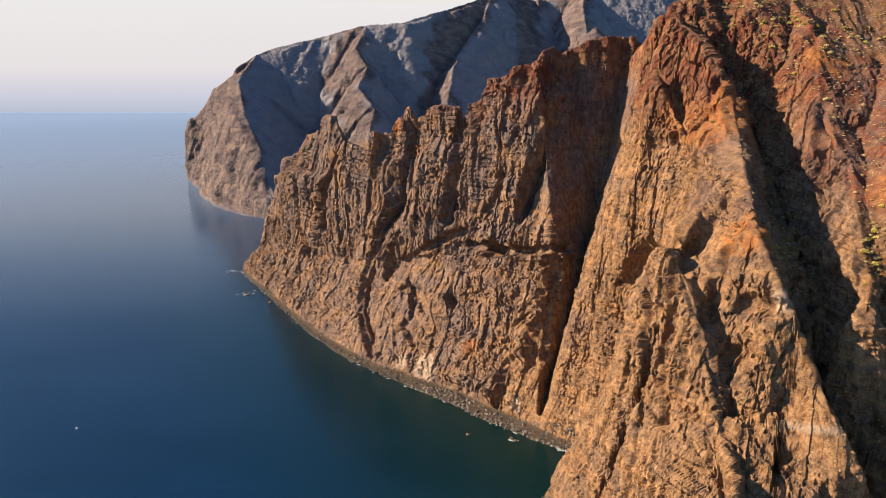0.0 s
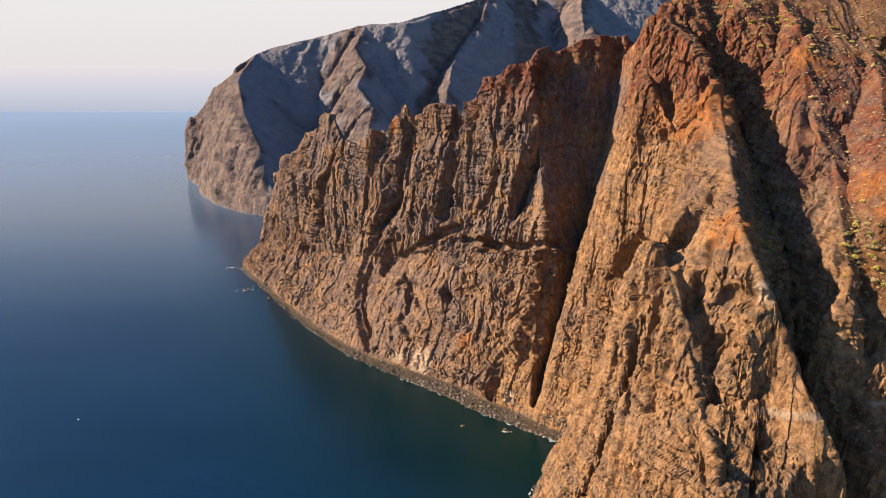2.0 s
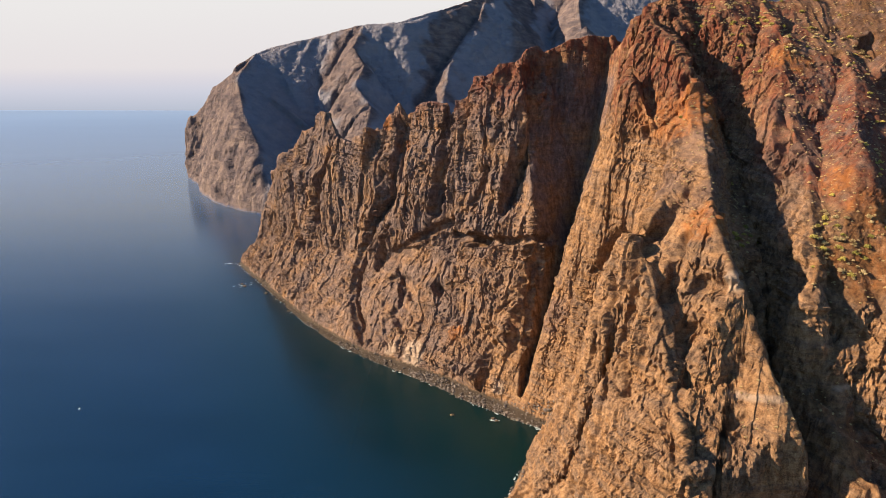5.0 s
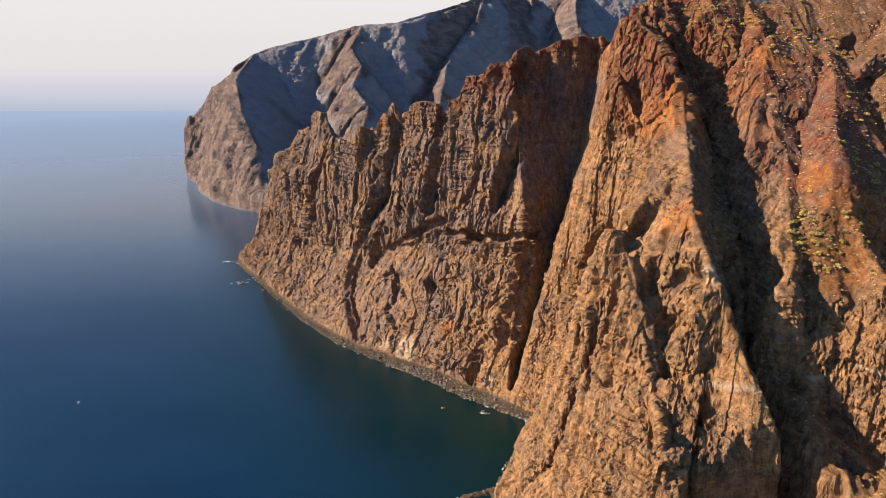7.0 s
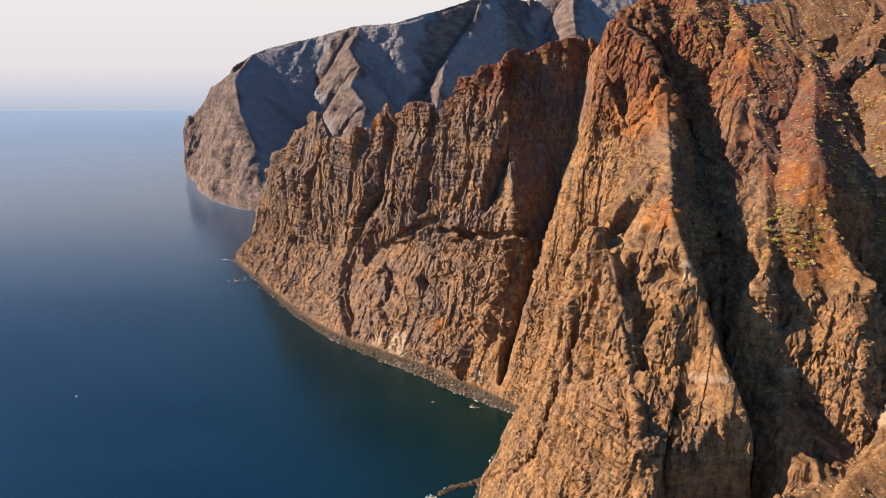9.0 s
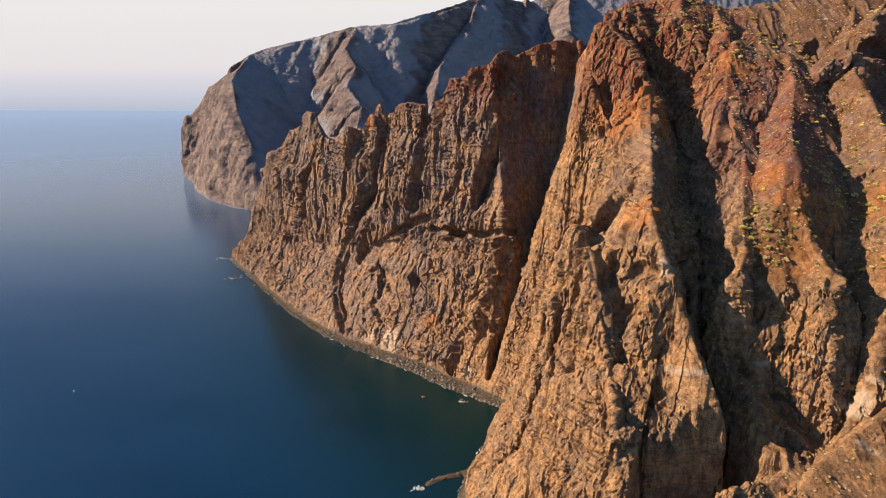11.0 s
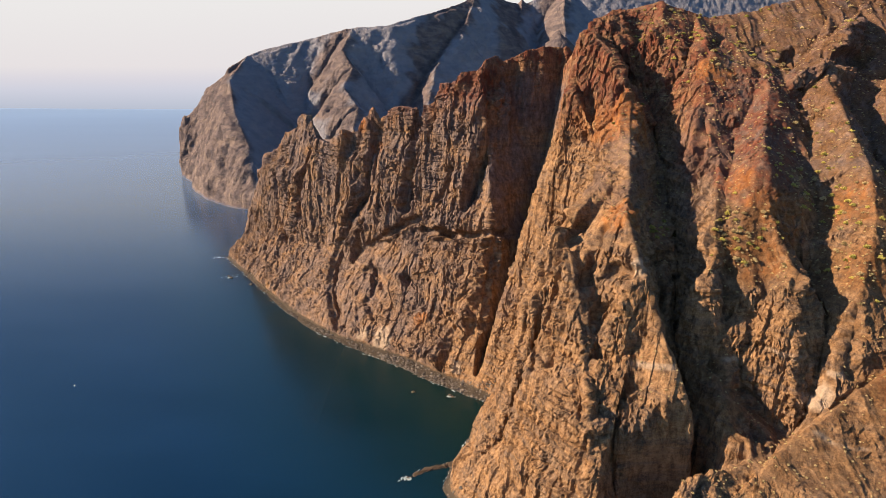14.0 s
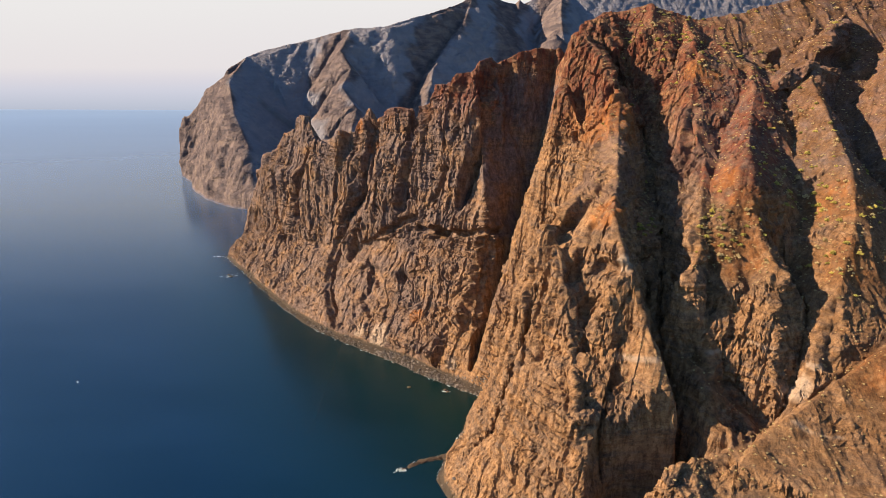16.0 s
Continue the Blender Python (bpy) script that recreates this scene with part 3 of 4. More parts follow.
def weather(P, scale=1.0, seed=0, bold=1.0):
    """Breaks the smooth skin into ribs, flutes, beds, ledges and hollows."""
    N = grid_normals(P)
    for _ in range(16):
        N[1:-1, 1:-1] = (N[:-2, 1:-1] + N[2:, 1:-1] + N[1:-1, :-2] + N[1:-1, 2:]) / 4
    N /= np.linalg.norm(N, axis=-1, keepdims=True)
    x, y, z = (np.ascontiguousarray(P[..., i]) / scale for i in range(3))
    soft = smooth(-120, -60, 0.866 * P[..., 0] - 0.5 * P[..., 1]) * (scale == 1)
    steep = smooth(0.86 - 0.12 * soft, 0.55 - 0.1 * soft, N[..., 2])
    if scale == 1:
        steep = np.maximum(steep, 0.9 * smooth(205, 192, x) * smooth(350, 335, y) * smooth(150, 135, z))
    wx, wy = 5 * vnoise(x / 24, y / 24, z / 30, seed + 50), 5 * vnoise(x / 24, y / 24, z / 30, seed + 51)
    bays = ridged((x + 2 * wx) / 58, (y + 2 * wy) / 58, z / 320 + 3, 2, seed + 61)
    ribs = ridged((x + wx) / 25, (y + wy) / 25, z / 230, 2, seed + 1)
    flutes = ridged((x + wx) / 10, (y + wy) / 10, z / 120, 2, seed + 5)
    run = 0.866 * x - 0.5 * y + 4 * vnoise(x / 40, y / 40, z / 70, seed + 52) + 0.6 * vnoise(x / 8, y / 8, z / 16, seed + 53)
    fins = (run / 14 % 1) * smooth(-0.3, 0.3, vnoise(x / 26, y / 26, z / 45, seed + 54)) * 2.2 + (run / 5.3 % 1) * smooth(-0.2, 0.3, vnoise(x / 14, y / 14, z / 26, seed + 55)) * 0.7
    columns = ridged((x + 0.4 * wx) / 4.6, (y + 0.4 * wy) / 4.6, z / 34, 2, seed + 40, 0.6)
    slots = np.exp(-((vnoise((x + wx) / 13, (y + wy) / 13, z / 70, seed + 31) / 0.10) ** 2)) * smooth(-0.3, 0.3, vnoise(x / 30, y / 30, z / 25, seed + 32))
    chinks = np.exp(-((vnoise(x / 5.5, y / 5.5, z / 20, seed + 33) / 0.14) ** 2)) * smooth(-0.1, 0.35, vnoise(x / 12, y / 12, z / 12, seed + 34))
    slabs = 1.6 * blocks(x, y, z, 15, 60, seed + 70) + 0.6 * blocks(x, y, z, 6, 15, seed + 80) + 0.45 * blocks(x, y, z, 2.4, 3.2, seed + 90)
    warp = z + 5 * vnoise(x / 60, y / 60, z / 60, seed + 9) + 0.6 * vnoise(x / 9, y / 9, z / 9, seed + 10)
    beds = vnoise(x / 60, y / 60, np.floor(warp / 6.5) * 3.37, seed + 11) + 0.7 * vnoise(x / 25, y / 25, np.floor(warp / 2.6) * 5.71, seed + 12)
    thin = vnoise(x / 12, y / 12, np.floor(warp / 1.5) * 4.19, seed + 43)
    bedded = smooth(-0.5, 0.3, vnoise(x / 70, y / 70, z / 60, seed + 13))
    rough = fbm(x / 6, y / 6, z / 5, 4, seed + 15, 0.62)
    holes = smooth(0.32, 0.44, vnoise(x / 2.3, y / 2.3, z / 2.8, seed + 24)) * smooth(-0.25, 0.25, vnoise(x / 20, y / 20, z / 16, seed + 25))
    rills = ridged((x + wx) / 15, (y + wy) / 46, z / 60, 3, seed + 27)
    outcrop = smooth(0.1, 0.5, vnoise(x / 22, y / 22, z / 14, seed + 28))
    shore = smooth(-3, 12, z)
    crest = np.zeros(x.shape, np.float32)
    if scale == 1:
        for points in LAND["tower"]:
            d, (top, radius, _) = along(x, y, points)
            crest = np.maximum(crest, smooth(22, 8, np.abs(d) - radius) * smooth(-60, -25, z - top))
    bold = bold * (1 - 0.75 * crest)
    cliffy = 6.5 * (1 - 0.85 * crest) * smooth(0.6, 1.2, bold) * bays + bold * (3.4 * ribs + 1.3 * flutes - 3.0 * slots) + fins - 1.2 * chinks + 0.4 * columns + slabs + (1.6 * beds + 0.7 * thin) * bedded + 0.2 * rough - 1.9 * holes * (scale == 1)
    gentle = 1.5 * rills + 0.35 * rough + outcrop * (0.9 * beds + 0.7 * blocks(x, y, z, 3.2, 3.0, seed + 95))
    move = (steep * cliffy + (1 - steep) * gentle) * (0.25 + 0.75 * shore) * scale
    if scale == 1:
        wall_d = np.hypot(x - 178, (y - 301) * 1.5)
        move = move * (1 - 0.65 * smooth(26, 13, np.hypot(x - 187, (y - 318) * 0.6)))
        gully_d, _ = along(x, y, LAND["gully"][0])
        move = move * (1 - 0.6 * smooth(18, 6, np.abs(gully_d)))
        move = move * (1 - 0.65 * smooth(52, 34, np.hypot(x - 150, y - 692)) * smooth(110, 150, z) * smooth(118, 128, x))
        move = move * (1 - 0.65 * smooth(34, 16, np.hypot(x - 108, y - 664)) * smooth(110, 140, z) * smooth(270, 250, z))
        move = move * (1 - 0.75 * smooth(34, 24, wall_d) * smooth(92, 80, z))
        cut = carve(P, N)
        move = move * (1 - 0.5 * smooth(1, 4, cut)) - cut - stepped(P)
    return P + N * move[..., None], N, steep


low = 0.866 * P[..., 0] - 0.5 * P[..., 1]
P, N, steep = weather(P, bold=(0.72 + 0.75 * smooth(-190, -240, low)) * (0.6 + 0.4 * smooth(30, 200, P[..., 2] + 25 * fbm(P[..., 0] / 50, P[..., 1] / 50, P[..., 2] / 50, 2, 77))))
x, y, z = P[..., 0], P[..., 1], P[..., 2]
wob = fbm(x / 40, y / 40, z / 40, 3, 71)
low = 0.866 * x - 0.5 * y
trail = np.zeros(P.shape[:2], np.float32)
for path in (((130, 343, 109), (141, 333, 117), (157, 333, 119), (172, 321, 125), (187, 310, 128)), ((233, 335, 124), (240, 319, 125)), ((257, 323, 133), (272, 313, 131), (285, 304, 126), (293, 298, 126)),
             ((264, 272, 105), (271, 268, 101), (279, 266, 99), (292, 265, 99), (311, 259, 95))):
    path = np.array(path, np.float32)
    for a, b in zip(path[:-1], path[1:]):
        t = np.clip((P - a) @ (b - a) / ((b - a) @ (b - a)), 0, 1)
        off = P - a - t[..., None] * (b - a)
        trail = np.maximum(trail, smooth(1.9, 0.8, np.abs(off[..., 2])) * smooth(7, 4, np.hypot(off[..., 0], off[..., 1])))
red_ground = blobs(P, [(300, 515, 276, 48), (285, 470, 250, 44), (278, 430, 230, 28), (262, 560, 300, 22), (300, 575, 322, 24)])
zones = [
    ("red", (1 - 0.8 * blobs(P, [(135, 672, 220, 45), (152, 690, 280, 40)])) * np.clip(np.maximum(smooth(225, 285, z + 18 * wob) * smooth(-480, -370, low) * (1 - 0.65 * smooth(-60, 0, low)), 1.6 * red_ground), 0, 1)),
    ("orange", blobs(P, [(200, 512, 268, 30), (175, 535, 272, 22), (172, 392, 206, 17), (290, 396, 203, 22), (262, 372, 180, 18), (-50, 800, 231, 9), (-70, 804, 222, 8), (-30, 785, 205, 7), (385, 500, 285, 22), (78, 604, 58, 12), (320, 290, 130, 20), (196, 303, 105, 6), (288, 545, 310, 20), (20, 620, 45, 12), (272, 425, 222, 13), (285, 390, 205, 20), (345, 400, 218, 22), (330, 350, 180, 22)])),
    ("ash", blobs(P, [(190, 460, 232, 40), (185, 415, 212, 26), (262, 505, 262, 22), (258, 470, 240, 20), (110, 560, 90, 26)])),
    ("dark", np.maximum(blobs(P, [(128, 668, 200, 42), (150, 690, 270, 42), (118, 650, 140, 25)]), smooth(-200, -300, low + 25 * wob) * (0.70 + 0.28 * smooth(80, 180, z + 25 * wob)) + 0.9 * smooth(-60, 10, low) * smooth(170, 250, z + 20 * wob))),
    ("soil", (1 - steep) * 0.9 * (1 - 0.85 * red_ground) * smooth(60, 110, z) * smooth(-60, 10, low + 15 * wob)),
    ("pale", np.maximum(0.65 * trail, 0.85 * blobs(P, [(278, 300, 114, 11), (-20, 634, 15, 13), (-45, 652, 14, 9), (176, 348, 180, 6), (64, 560, 12, 7)]))),
]
mid = (P[:-1, :-1] + P[1:, 1:]) / 2
gully_d, _ = along(mid[..., 0], mid[..., 1], LAND["gully"][0] + ((190, 760, 330, 1, 1),))
ravine_d, _ = along(mid[..., 0], mid[..., 1], LAND["gully"][1] + ((262, 640, 350, 1, 1), (300, 800, 350, 1, 1)))
wall, hill = gully_d > 0, ravine_d < 0
above = mid[..., 2] > -14
tagged(grid_mesh("cliff_wall", P, wall & above, ROCK, zones), "long brown volcanic sea cliff with vertical ribs and clefts", "cliff", kind="structure")
tagged(grid_mesh("cliff_buttress", P, ~wall & ~hill & above, ROCK, zones), "tan rock buttress with red and orange crags on top", "cliff", kind="structure")
tagged(grid_mesh("hillside", P, hill & above, ROCK, zones), "steep red and ochre hillside with dry scrub and ravines", "hillside", kind="structure")

line("far shore", (-670, 1850, 2.2), (-606, 1740, 2.2), (-570, 1646, 2.6), (-492, 1511, 2.4), (-424, 1431, 2.2), (-362, 1391, 1.8), (-280, 1330, 1.2), (-230, 1250, 1.2))
line("far ridge", (-610, 1800, 120, 2, 2), (-590, 1740, 200, 1.5, 1.8), (-540, 1790, 262, 1.5, 1.5), (-480, 1900, 322, 1.5, 1.0), (-452, 1930, 335, 1.5, 0.95), (-330, 1985, 367, 1, 1.3), (-205, 1998, 398, 1, 1.3), (-111, 2020, 405, 1, 1.3))
line("far ridge", (-111, 2020, 405, 1, 1.3), (0, 2130, 444, 1, 1.3), (94, 2250, 478, 1, 1.2), (140, 2300, 505, 1, 1.0), (200, 2420, 520, 1, 1), (330, 2560, 500, 1, 1), (420, 2600, 540, 1, 1), (560, 2600, 560, 1, 1), (800, 2700, 590, 1, 1), (1400, 2900, 640, 1, 1))
line("far ridge", (-480, 1900, 322, 0.9, 0.9), (-490, 1740, 262, 0.8, 1.2), (-440, 1590, 195, 0.8, 1.5), (-385, 1490, 128, 0.9, 1.6), (-350, 1420, 60, 1, 1.5))
line("far ridge", (-205, 1998, 398, 1.0, 1.0), (-225, 1900, 338, 1.4, 1.2), (-190, 1830, 292, 1.4, 1.3), (-205, 1748, 246, 1.4, 1.3), (-160, 1680, 200, 1.3, 1.2), (-170, 1560, 110, 1.2, 0.9))
line("far ridge", (150, 2310, 500, 1, 1), (120, 2180, 425, 1.4, 0.8), (60, 2060, 345, 1.4, 0.8), (30, 1950, 290, 1.4, 0.8), (0, 1750, 150, 1.2, 0.9))
line("far ridge", (330, 2560, 520, 1, 1), (300, 2400, 430, 1, 1.0), (310, 2250, 340, 1, 1.0), (290, 2050, 220, 1, 1.0))
line("far ridge", (480, 2560, 545, 1, 1), (450, 2380, 460, 1, 1.0), (430, 2150, 330, 1, 1.0))
line("far ridge", (245, 1325, 335, 1.3, 1.3), (272, 1320, 362, 1.3, 1.3), (310, 1350, 335, 1, 1), (420, 1500, 320, 1, 1), (700, 1700, 320, 1, 1))


def far_height(X, Y):
    z = np.full(X.shape, -60.0, np.float32)
    for points in LAND["far ridge"]:
        d, (top, left, right) = along(X, Y, points)
        z = np.maximum(z, top - np.abs(d) * np.where(d > 0, left, right))
    shore = LAND["far shore"][0]
    d, (low,) = along(X, Y, shore)
    ring = [(x, y) for x, y, *_ in shore] + [(3000, 1250), (3000, 4000), (-700, 4000)]
    return np.where(inside(X, Y, ring), np.minimum(z, np.abs(d) * low), -0.6 * np.abs(d))


us = np.arange(-1550, 500, 3.2)
Pf = sheet(AXIS, us, np.interp(us, [-1550, -1050, -700, 500], [1000, 960, 1100, 1500]), np.interp(us, [-1550, -1100, -700, 500], [1700, 2450, 2900, 3600]), far_height, 420, 600)
tip_d, _ = along(Pf[..., 0], Pf[..., 1], LAND["far ridge"][2])
Pf = Pf + (0.5 + 0.15 * smooth(-15, 15, -tip_d))[..., None] * (weather(Pf, 2.6, 200)[0] - Pf)
# Painted sunlight: brown on the tip's sea face and west sides of the ribs.
sunlit_brown = smooth(-16, 4, -tip_d + 10 * fbm(Pf[..., 0] / 60, Pf[..., 1] / 60, Pf[..., 2] / 60, 3, 411)) * smooth(-330, -360, Pf[..., 0])
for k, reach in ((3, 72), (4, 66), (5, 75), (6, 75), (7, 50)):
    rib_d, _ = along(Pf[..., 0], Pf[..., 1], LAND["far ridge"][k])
    sunlit_brown = np.maximum(sunlit_brown, smooth(reach, reach * 0.4, np.abs(rib_d + 32) + 25 * fbm(Pf[..., 0] / 50, Pf[..., 1] / 50, Pf[..., 2] / 50, 3, 421)))
tagged(grid_mesh("far_headland", Pf, None, FAR_ROCK, [("sunlit_brown", np.maximum(sunlit_brown, 0.3))], False), "distant hazy blue-grey headland with steep sea cliffs", "headland", kind="structure")

# ---- sea and sky ----
bm = bmesh.new()
for x, y in ((-9000, -9000), (9000, -9000), (9000, 9000), (-9000, 9000)):
    bm.verts.new((x, y, 0))
bm.faces.new(bm.verts)
me = bpy.data.meshes.new("water")
bm.to_mesh(me)
me.materials.append(SEA)
tagged(new("water", me), "calm dark blue sea with small ripples", "sea", kind="structure")

# Added sheet just above the far water, standing in for haze in the air.
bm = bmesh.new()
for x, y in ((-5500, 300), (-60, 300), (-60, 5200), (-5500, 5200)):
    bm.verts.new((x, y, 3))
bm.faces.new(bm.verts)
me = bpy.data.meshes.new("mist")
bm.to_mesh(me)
me.materials.append(HAZE_SHEET)
tagged(new("mist", me), "added translucent sheet imitating haze over the far water", "mist", kind="structure")

# A wide straight screen of haze, far out beyond the headland, in line with the sun so that it shades nothing.
Ps = np.array([[(run * sun_from.x / math.cos(radians(SUN_EL)), 4480 + run * sun_from.y / math.cos(radians(SUN_EL)), h) for h in (-30, 0, 70, 170, 260, 500, 770, 1100, 1500, 2000)] for run in range(-2600, 3700, 300)])
tagged(grid_mesh("backdrop", Ps, None, SKY, (), False), "bright milky haze over the horizon", "sky", kind="structure")

# ---- things on the land and the shore ----
rng = np.random.default_rng(7)


def plant_material(name, dark, light):
    m = Nodes(name)
    pick = m.node("ObjectInfo").outputs["Random"]
    tint = m.math("ADD", m.math("MULTIPLY", m.noise(1.3, 3, 0.6), 0.7), m.math("MULTIPLY", pick, 0.3))
    return m.done(m.ramp(tint, [(0.35, dark), (0.65, light)]), 0.9, 0.1)


def stone_material(name, dark, light):
    m = Nodes(name)
    c = m.ramp(m.math("ADD", m.math("MULTIPLY", m.noise(1.1, 6, 0.65), 0.7), m.math("MULTIPLY", m.node("ObjectInfo").outputs["Random"], 0.3)), [(0.4, dark), (0.7, light)])
    m.bump(m.noise(2.2, 6, 0.7), 0.8, 0.35)
    return m.done(c, 0.85, 0.2)


SPURGE = plant_material("yellow-green spurge", (0.13, 0.115, 0.030), (0.40, 0.34, 0.085))
STRAW = plant_material("dry straw scrub", (0.16, 0.12, 0.055), (0.42, 0.32, 0.16))
BOULDER = stone_material("dark beach stone", (0.055, 0.048, 0.044), (0.20, 0.165, 0.135))
REEF = stone_material("wet brown rock", (0.06, 0.042, 0.028), (0.19, 0.13, 0.075))
foam_m = Nodes("sea foam")
FOAM = foam_m.done(foam_m.ramp(foam_m.noise(1.5, 4, 0.6), [(0.35, (0.12, 0.18, 0.20)), (0.6, (0.42, 0.46, 0.45))]), 0.7, 0.2)
white_m = Nodes("white plastic")
WHITE = white_m.done(white_m.ramp(white_m.noise(3.0, 3, 0.5), [(0.3, (0.70, 0.70, 0.67)), (0.7, (0.84, 0.84, 0.81))]), 0.4, 0.5)


def part(name, bm, material, parent=None, label=""):
    me = bpy.data.meshes.new(name)
    bm.to_mesh(me)
    bm.free()
    me.materials.append(material)
    ob = new(name, me)
    if parent is not None:
        ob.parent = parent
    return tagged(ob, label)


def stone_bmesh(seed, size=(1, 1, 0.7), detail=2):
    """An angular stone with broken faces."""
    bm = bmesh.new()
    bmesh.ops.create_icosphere(bm, subdivisions=detail, radius=1)
    pick = np.random.default_rng(seed)
    cuts = [(Vector(pick.normal(size=3)).normalized(), pick.uniform(0.55, 0.85)) for _ in range(9)]
    for v in bm.verts:
        for n, d in cuts:
            over = v.co.dot(n) - d
            if over > 0:
                v.co -= n * over
        v.co *= 1 + 0.12 * noise.noise(v.co * 2.3 + Vector((seed, 0, 0)))
        v.co = Vector((v.co.x * size[0], v.co.y * size[1], v.co.z * size[2]))
    return bm


def bush_bmesh(seed, tufts=42, upright=0.5):
    """A rounded clump of many short fleshy shoots."""
    bm = bmesh.new()
    pick = np.random.default_rng(seed)
    for _ in range(tufts):
        a, r = pick.uniform(0, 2 * math.pi), math.sqrt(pick.uniform(0, 1))
        lean = Vector((math.cos(a) * r, math.sin(a) * r, upright + 1.3 * (1 - r * r)))
        foot = Vector((math.cos(a) * r * 0.5, math.sin(a) * r * 0.5, -0.3 + 0.25 * (1 - r)))
        tip = foot + lean.normalized() * pick.uniform(0.45, 0.8)
        side = lean.cross(Vector((0.3, 0.5, 0.2))).normalized() * pick.uniform(0.10, 0.18)
        other = lean.cross(side).normalized() * side.length
        belly = foot.lerp(tip, 0.6)
        ring = [bm.verts.new(belly + d) for d in (side, other, -side, -other)]
        low, high = bm.verts.new(foot), bm.verts.new(tip)
        for i in range(4):
            bm.faces.new((ring[i], ring[(i + 1) % 4], high))
            bm.faces.new((ring[(i + 1) % 4], ring[i], low))
    return bm


def joined(name, meshes, places, material):
    """Many small pieces as one mesh: places of x, y, z, size, turn."""
    data = []
    for me in meshes:
        co = np.empty(len(me.vertices) * 3, np.float32)
        me.vertices.foreach_get("co", co)
        tri = np.array([list(p.vertices) for p in me.polygons], np.int32)
        data.append((co.reshape(-1, 3), tri))
    V, F, at = [], [], 0
    for n, (x, y, z, size, turn) in enumerate(places):
        co, tri = data[n % len(data)]
        c, s = math.cos(turn), math.sin(turn)
        V.append(co @ np.array([[c, s, 0], [-s, c, 0], [0, 0, 1]], np.float32) * size + (x, y, z))
        F.append(tri + at)
        at += len(co)
    V, F = np.concatenate(V), np.concatenate(F)
    me = bpy.data.meshes.new(name)
    me.from_pydata(V.tolist(), [], F.tolist())
    me.materials.append(material)
    return new(name, me)


def shore_point(a, b, s, inland):
    """A place along a stretch of the shoreline, so many metres up the beach."""
    pts = [p[:2] for p in sum(LAND["shore"], ())][a:b + 1]
    seg = np.hypot(*np.diff(np.array(pts), axis=0).T)
    run = np.concatenate([[0], np.cumsum(seg)])
    n = min(int(np.searchsorted(run, s * run[-1], side="right")) - 1, len(seg) - 1)
    f = (s * run[-1] - run[n]) / seg[n]
    (x0, y0), (x1, y1) = pts[n], pts[n + 1]
    nx, ny = -(y1 - y0) / seg[n], (x1 - x0) / seg[n]
    return x0 + f * (x1 - x0) + nx * inland, y0 + f * (y1 - y0) + ny * inland


def ground_at(xs, ys):
    return near_height(np.array([xs], np.float32), np.array([ys], np.float32))[0]


# Boulder beach under the sea wall and stones at the foot of the buttress.
stones = []
for n in range(6):
    ob = part("boulder", stone_bmesh(40 + n, (1, 0.75 + 0.08 * n, 0.62)), BOULDER)
    stones.append(ob)
meshes = [o.data for o in stones]
for o in stones:
    bpy.data.objects.remove(o)
spots = []
for a, b, count, wide in ((4, 8, 700, 11), (7, 12, 1500, 15), (0, 4, 260, 6), (14, 19, 420, 9)):
    for _ in range(count):
        s, inland = rng.uniform(0, 1), rng.uniform(-2.5, 1) ** 1 if rng.uniform() < 0.2 else rng.uniform(-0.5, wide)
        spots.append((*shore_point(a, b, s, inland), min(0.45 / rng.uniform(0.05, 1) ** 0.55, 2.4)))
spots.sort(key=lambda p: -p[2])
zs = np.maximum(ground_at([p[0] for p in spots], [p[1] for p in spots]), -0.8)
for n, (x, y, r) in enumerate(spots[:280]):
    ob = new("boulder", meshes[n % 6])
    ob.matrix_world = pose(x, y, zs[n] + 0.15 * r, rng.uniform(-20, 20), rng.uniform(-20, 20), rng.uniform(0, 360)) @ Matrix.Scale(r, 4)
    tagged(ob, "dark grey angular basalt boulder on the shore", "boulder", "boulders along the shore")
tagged(joined("beach_stones", meshes, [(x, y, zs[280 + n] + 0.1 * r, r, rng.uniform(0, 6.3)) for n, (x, y, r) in enumerate(spots[280:])], BOULDER), "dark grey stones of the narrow beach", "stones", kind="stuff")

# Single rocks off the shore, and the low reef.
for x, y, r, seed in ((21, 532, 2.2, 3), (56, 525, 2.6, 4), (59, 521, 1.9, 5), (72, 524, 1.0, 6), (92, 470, 1.3, 7), (97, 476, 1.0, 8), (-262, 903, 2.6, 9), (-268, 912, 2.0, 10), (-225, 872, 3.0, 11), (-205, 848, 2.4, 12), (-180, 800, 2.4, 13)):
    ob = part("sea_rock", stone_bmesh(seed, (r, r * 0.8, r * 0.6), 3), REEF)
    ob.location = (x, y, 0.1)
    tagged(ob, "small wet brown rock standing in the sea", "rock", "rocks in the water")


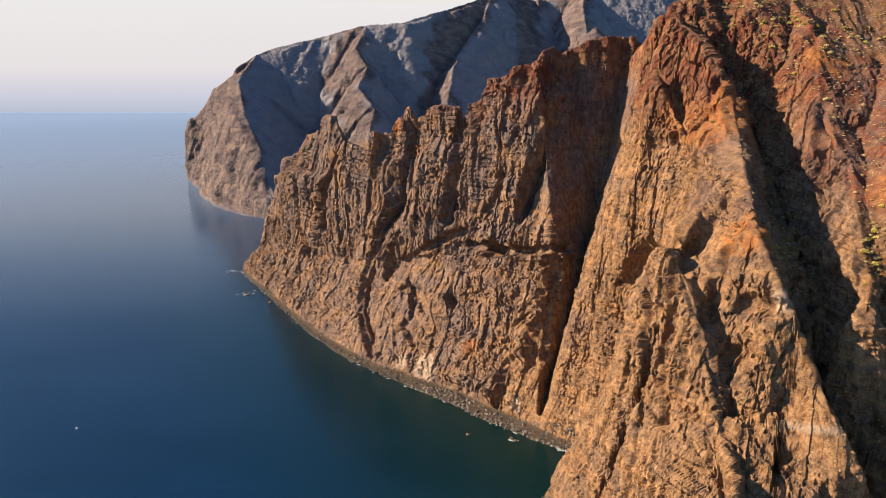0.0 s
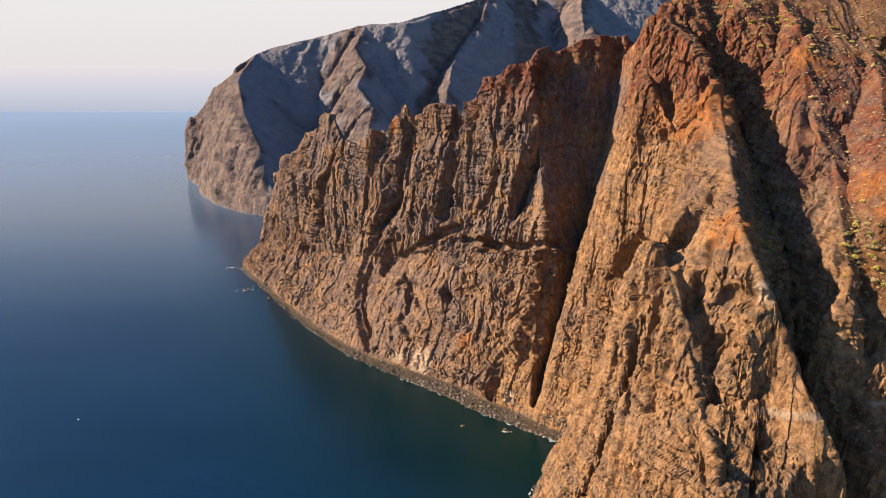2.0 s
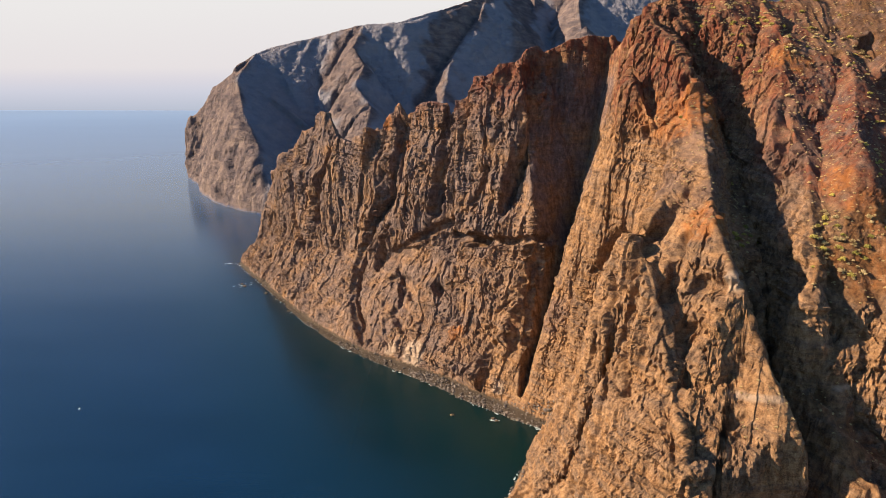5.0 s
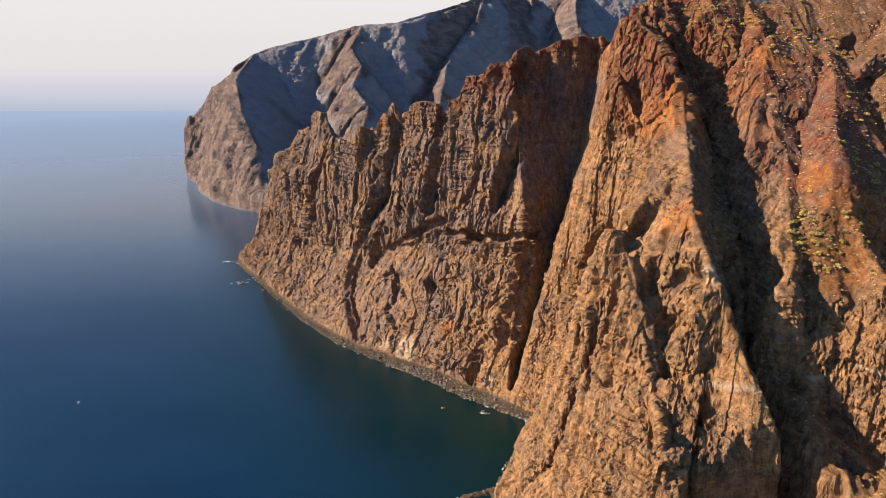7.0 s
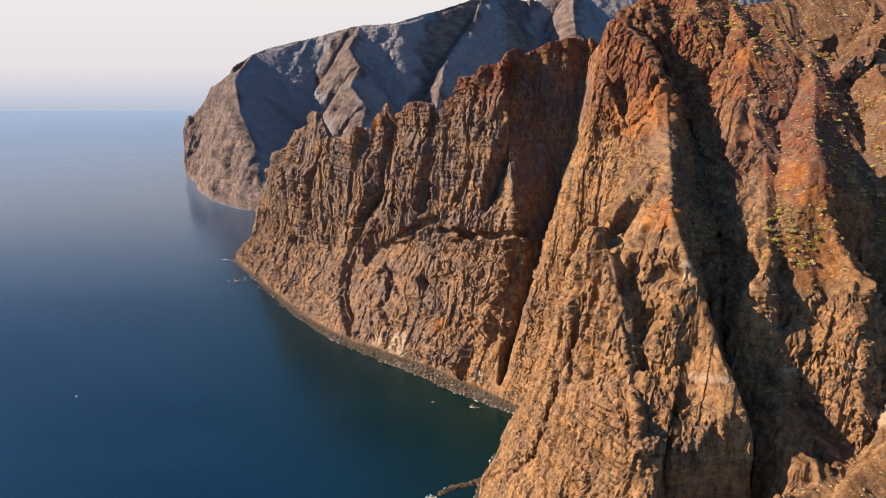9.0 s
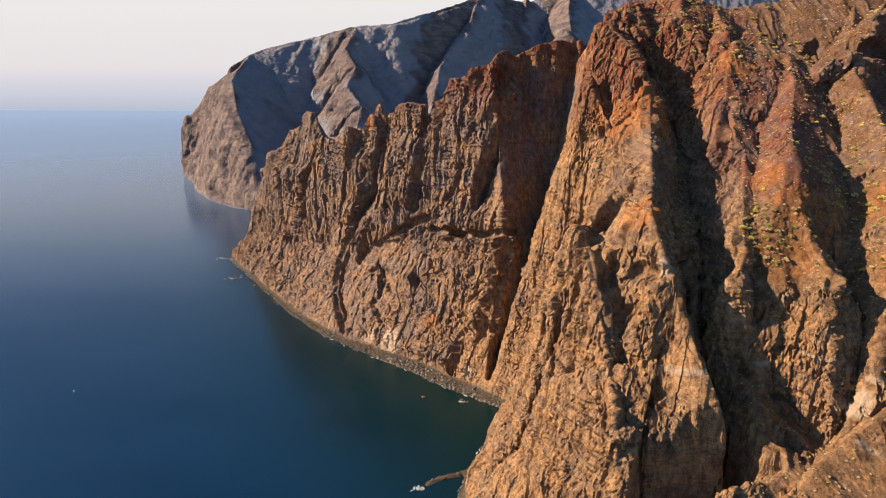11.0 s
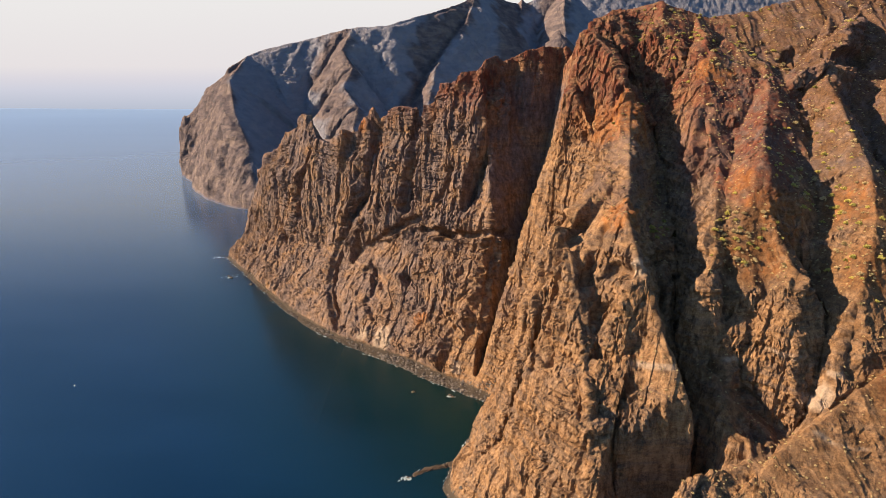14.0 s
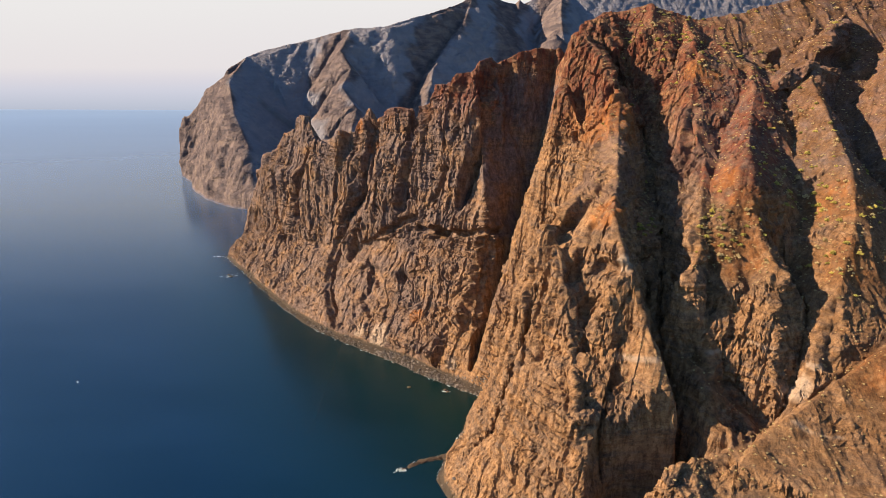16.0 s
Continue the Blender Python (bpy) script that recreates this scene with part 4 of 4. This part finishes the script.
def reef(points, width, height):
    """A low broken spine of rock just above the water."""
    rows, across = 70, 15
    pts = np.array(points, float)
    f = np.linspace(0, len(pts) - 1, rows)
    line_x, line_y = (np.interp(f, range(len(pts)), pts[:, i]) for i in (0, 1))
    tx, ty = np.gradient(line_x), np.gradient(line_y)
    ln = np.hypot(tx, ty)
    u = np.linspace(-1, 1, across)
    taper = np.interp(f / f[-1], [0, 0.15, 0.8, 1], [1.4, 1.0, 0.7, 0.35])
    X = line_x[:, None] - (ty / ln * taper)[:, None] * u * width
    Y = line_y[:, None] + (tx / ln * taper)[:, None] * u * width
    Z = height * taper[:, None] * (1 - u**2) - 0.5 + 0.7 * fbm(X / 2.2, Y / 2.2, X * 0, 3, 301)
    return np.stack([X + 0.8 * fbm(X / 3, Y / 3, X * 0, 2, 305), Y + 0.8 * fbm(X / 3, Y / 3, X * 0, 2, 306), Z], -1)


tagged(grid_mesh("reef", reef([(62, 408), (52, 404), (38, 399), (29, 392), (22, 386)], 4.0, 1.8), None, REEF), "low dark brown reef running out into the sea", "reef")

# Foam where the swell meets the rock.
bm = bmesh.new()
foam_spots = [(*shore_point(a, b, rng.uniform(0, 1), rng.uniform(-2.2, 0.6)), rng.uniform(0.4, 1.3)) for a, b, n in ((2, 4, 34), (4, 8, 30), (9, 12, 40), (13, 18, 16)) for _ in range(n)]
foam_spots += [(22 + rng.normal(0, 2.0), 386 + rng.normal(0, 1.5), rng.uniform(0.5, 1.3)) for _ in range(16)] + [(30 + 22 * f, 396 + 10 * f + rng.normal(0, 0.8), rng.uniform(0.4, 0.9)) for f in rng.uniform(0, 1, 20)]
foam_spots += [(56 + rng.normal(0, 2.2), 523 + rng.normal(0, 1.5), rng.uniform(0.6, 1.4)) for _ in range(10)] + [(-312 + rng.normal(0, 6), 1014 + rng.normal(0, 3), rng.uniform(0.8, 2.0)) for _ in range(8)]
foam_spots += [(-266 + rng.normal(0, 8), 905 + rng.normal(0, 8), rng.uniform(0.6, 1.6)) for _ in range(10)]
for x, y, r in foam_spots:
    turn, ring = rng.uniform(0, 6.28), []
    for k in range(9):
        a = k / 9 * 2 * math.pi
        rr = r * rng.uniform(0.5, 1.2)
        dx, dy = math.cos(a) * rr * 2.2, math.sin(a) * rr * 0.7
        ring.append(bm.verts.new((x + dx * math.cos(turn) - dy * math.sin(turn), y + dx * math.sin(turn) + dy * math.cos(turn), 0.05)))
    mid_v = bm.verts.new((x, y, 0.22))
    for k in range(9):
        bm.faces.new((ring[k], ring[(k + 1) % 9], mid_v))
tagged(part("foam", bm, FOAM), "thin white foam along the rocks", "foam", kind="stuff")

# A white buoy moored off the cliff.
buoy = tagged(new("mooring_buoy"), "small white mooring buoy floating on the sea", "buoy")
bm = bmesh.new()
bmesh.ops.create_uvsphere(bm, u_segments=20, v_segments=12, radius=0.9, matrix=Matrix.Translation((0, 0, 0.25)) @ Matrix.Diagonal((1, 1, 0.75, 1)))
part("float", bm, WHITE, buoy)
bm = bmesh.new()
bmesh.ops.create_cone(bm, cap_ends=True, segments=12, radius1=0.22, radius2=0.12, depth=0.7, matrix=Matrix.Translation((0, 0, 1.2)))
part("stem", bm, WHITE, buoy)
buoy.location = (-312, 544, 0)

# Shrubs on the slopes.
bushes = [part("shrub", bush_bmesh(60 + n, 46, 0.35 + 0.1 * n), SPURGE if n < 3 else STRAW) for n in range(6)]
bush_meshes = [o.data for o in bushes]
for o in bushes:
    bpy.data.objects.remove(o)
flat, grad = P.reshape(-1, 3), (1 - N[..., 2]).ravel()
able = np.flatnonzero((grad < 0.42) & (flat[:, 2] > 70) & (0.866 * flat[:, 0] - 0.5 * flat[:, 1] > -120) & (flat[:, 0] > 165) & (flat[:, 1] < 660))
groves = ((238, 388, 190, 16, 70), (318, 410, 205, 24, 80), (335, 455, 235, 24, 50), (262, 380, 185, 16, 30), (345, 400, 215, 30, 50), (225, 430, 195, 16, 30), (300, 610, 340, 50, 110), (250, 600, 330, 40, 110), (370, 560, 335, 40, 90), (345, 345, 178, 25, 30), (290, 470, 255, 50, 40), (370, 470, 260, 40, 50))
chosen = []
for gx, gy, gz, gr, count in groves:
    w = np.exp(-(((flat[able] - (gx, gy, gz)) ** 2).sum(1)) / (2 * gr * gr))
    if w.sum() > 0:
        chosen += list(rng.choice(able, count, p=w / w.sum()))
sizes = np.minimum(0.95 / rng.uniform(0.12, 1, len(chosen)) ** 0.7, 2.9)
order = np.argsort(-sizes)
for n in order[:290]:
    x, y, z = flat[chosen[n]]
    kind = int(rng.choice(6, p=(0.2, 0.2, 0.2, 0.14, 0.13, 0.13)))
    ob = new("shrub", bush_meshes[kind])
    ob.matrix_world = pose(x, y, z + 0.22 * sizes[n], 0, 0, rng.uniform(0, 360)) @ Matrix.Diagonal((sizes[n], sizes[n], sizes[n] * rng.uniform(0.9, 1.2), 1))
    tagged(ob, "rounded yellow-green spurge shrub on the dry slope" if kind < 3 else "dry straw-coloured shrub on the stony slope", "shrub", "shrubs on the slope")
rest = [(*flat[chosen[n]], sizes[n], rng.uniform(0, 6.3)) for n in order[290:]]
rest += [(*flat[i], rng.uniform(0.5, 1.25), rng.uniform(0, 6.3)) for i in rng.choice(able, 2600)]
tagged(joined("scrub", bush_meshes[2:5], rest, STRAW), "scattered dry scrub on the slopes", "scrub", kind="stuff")
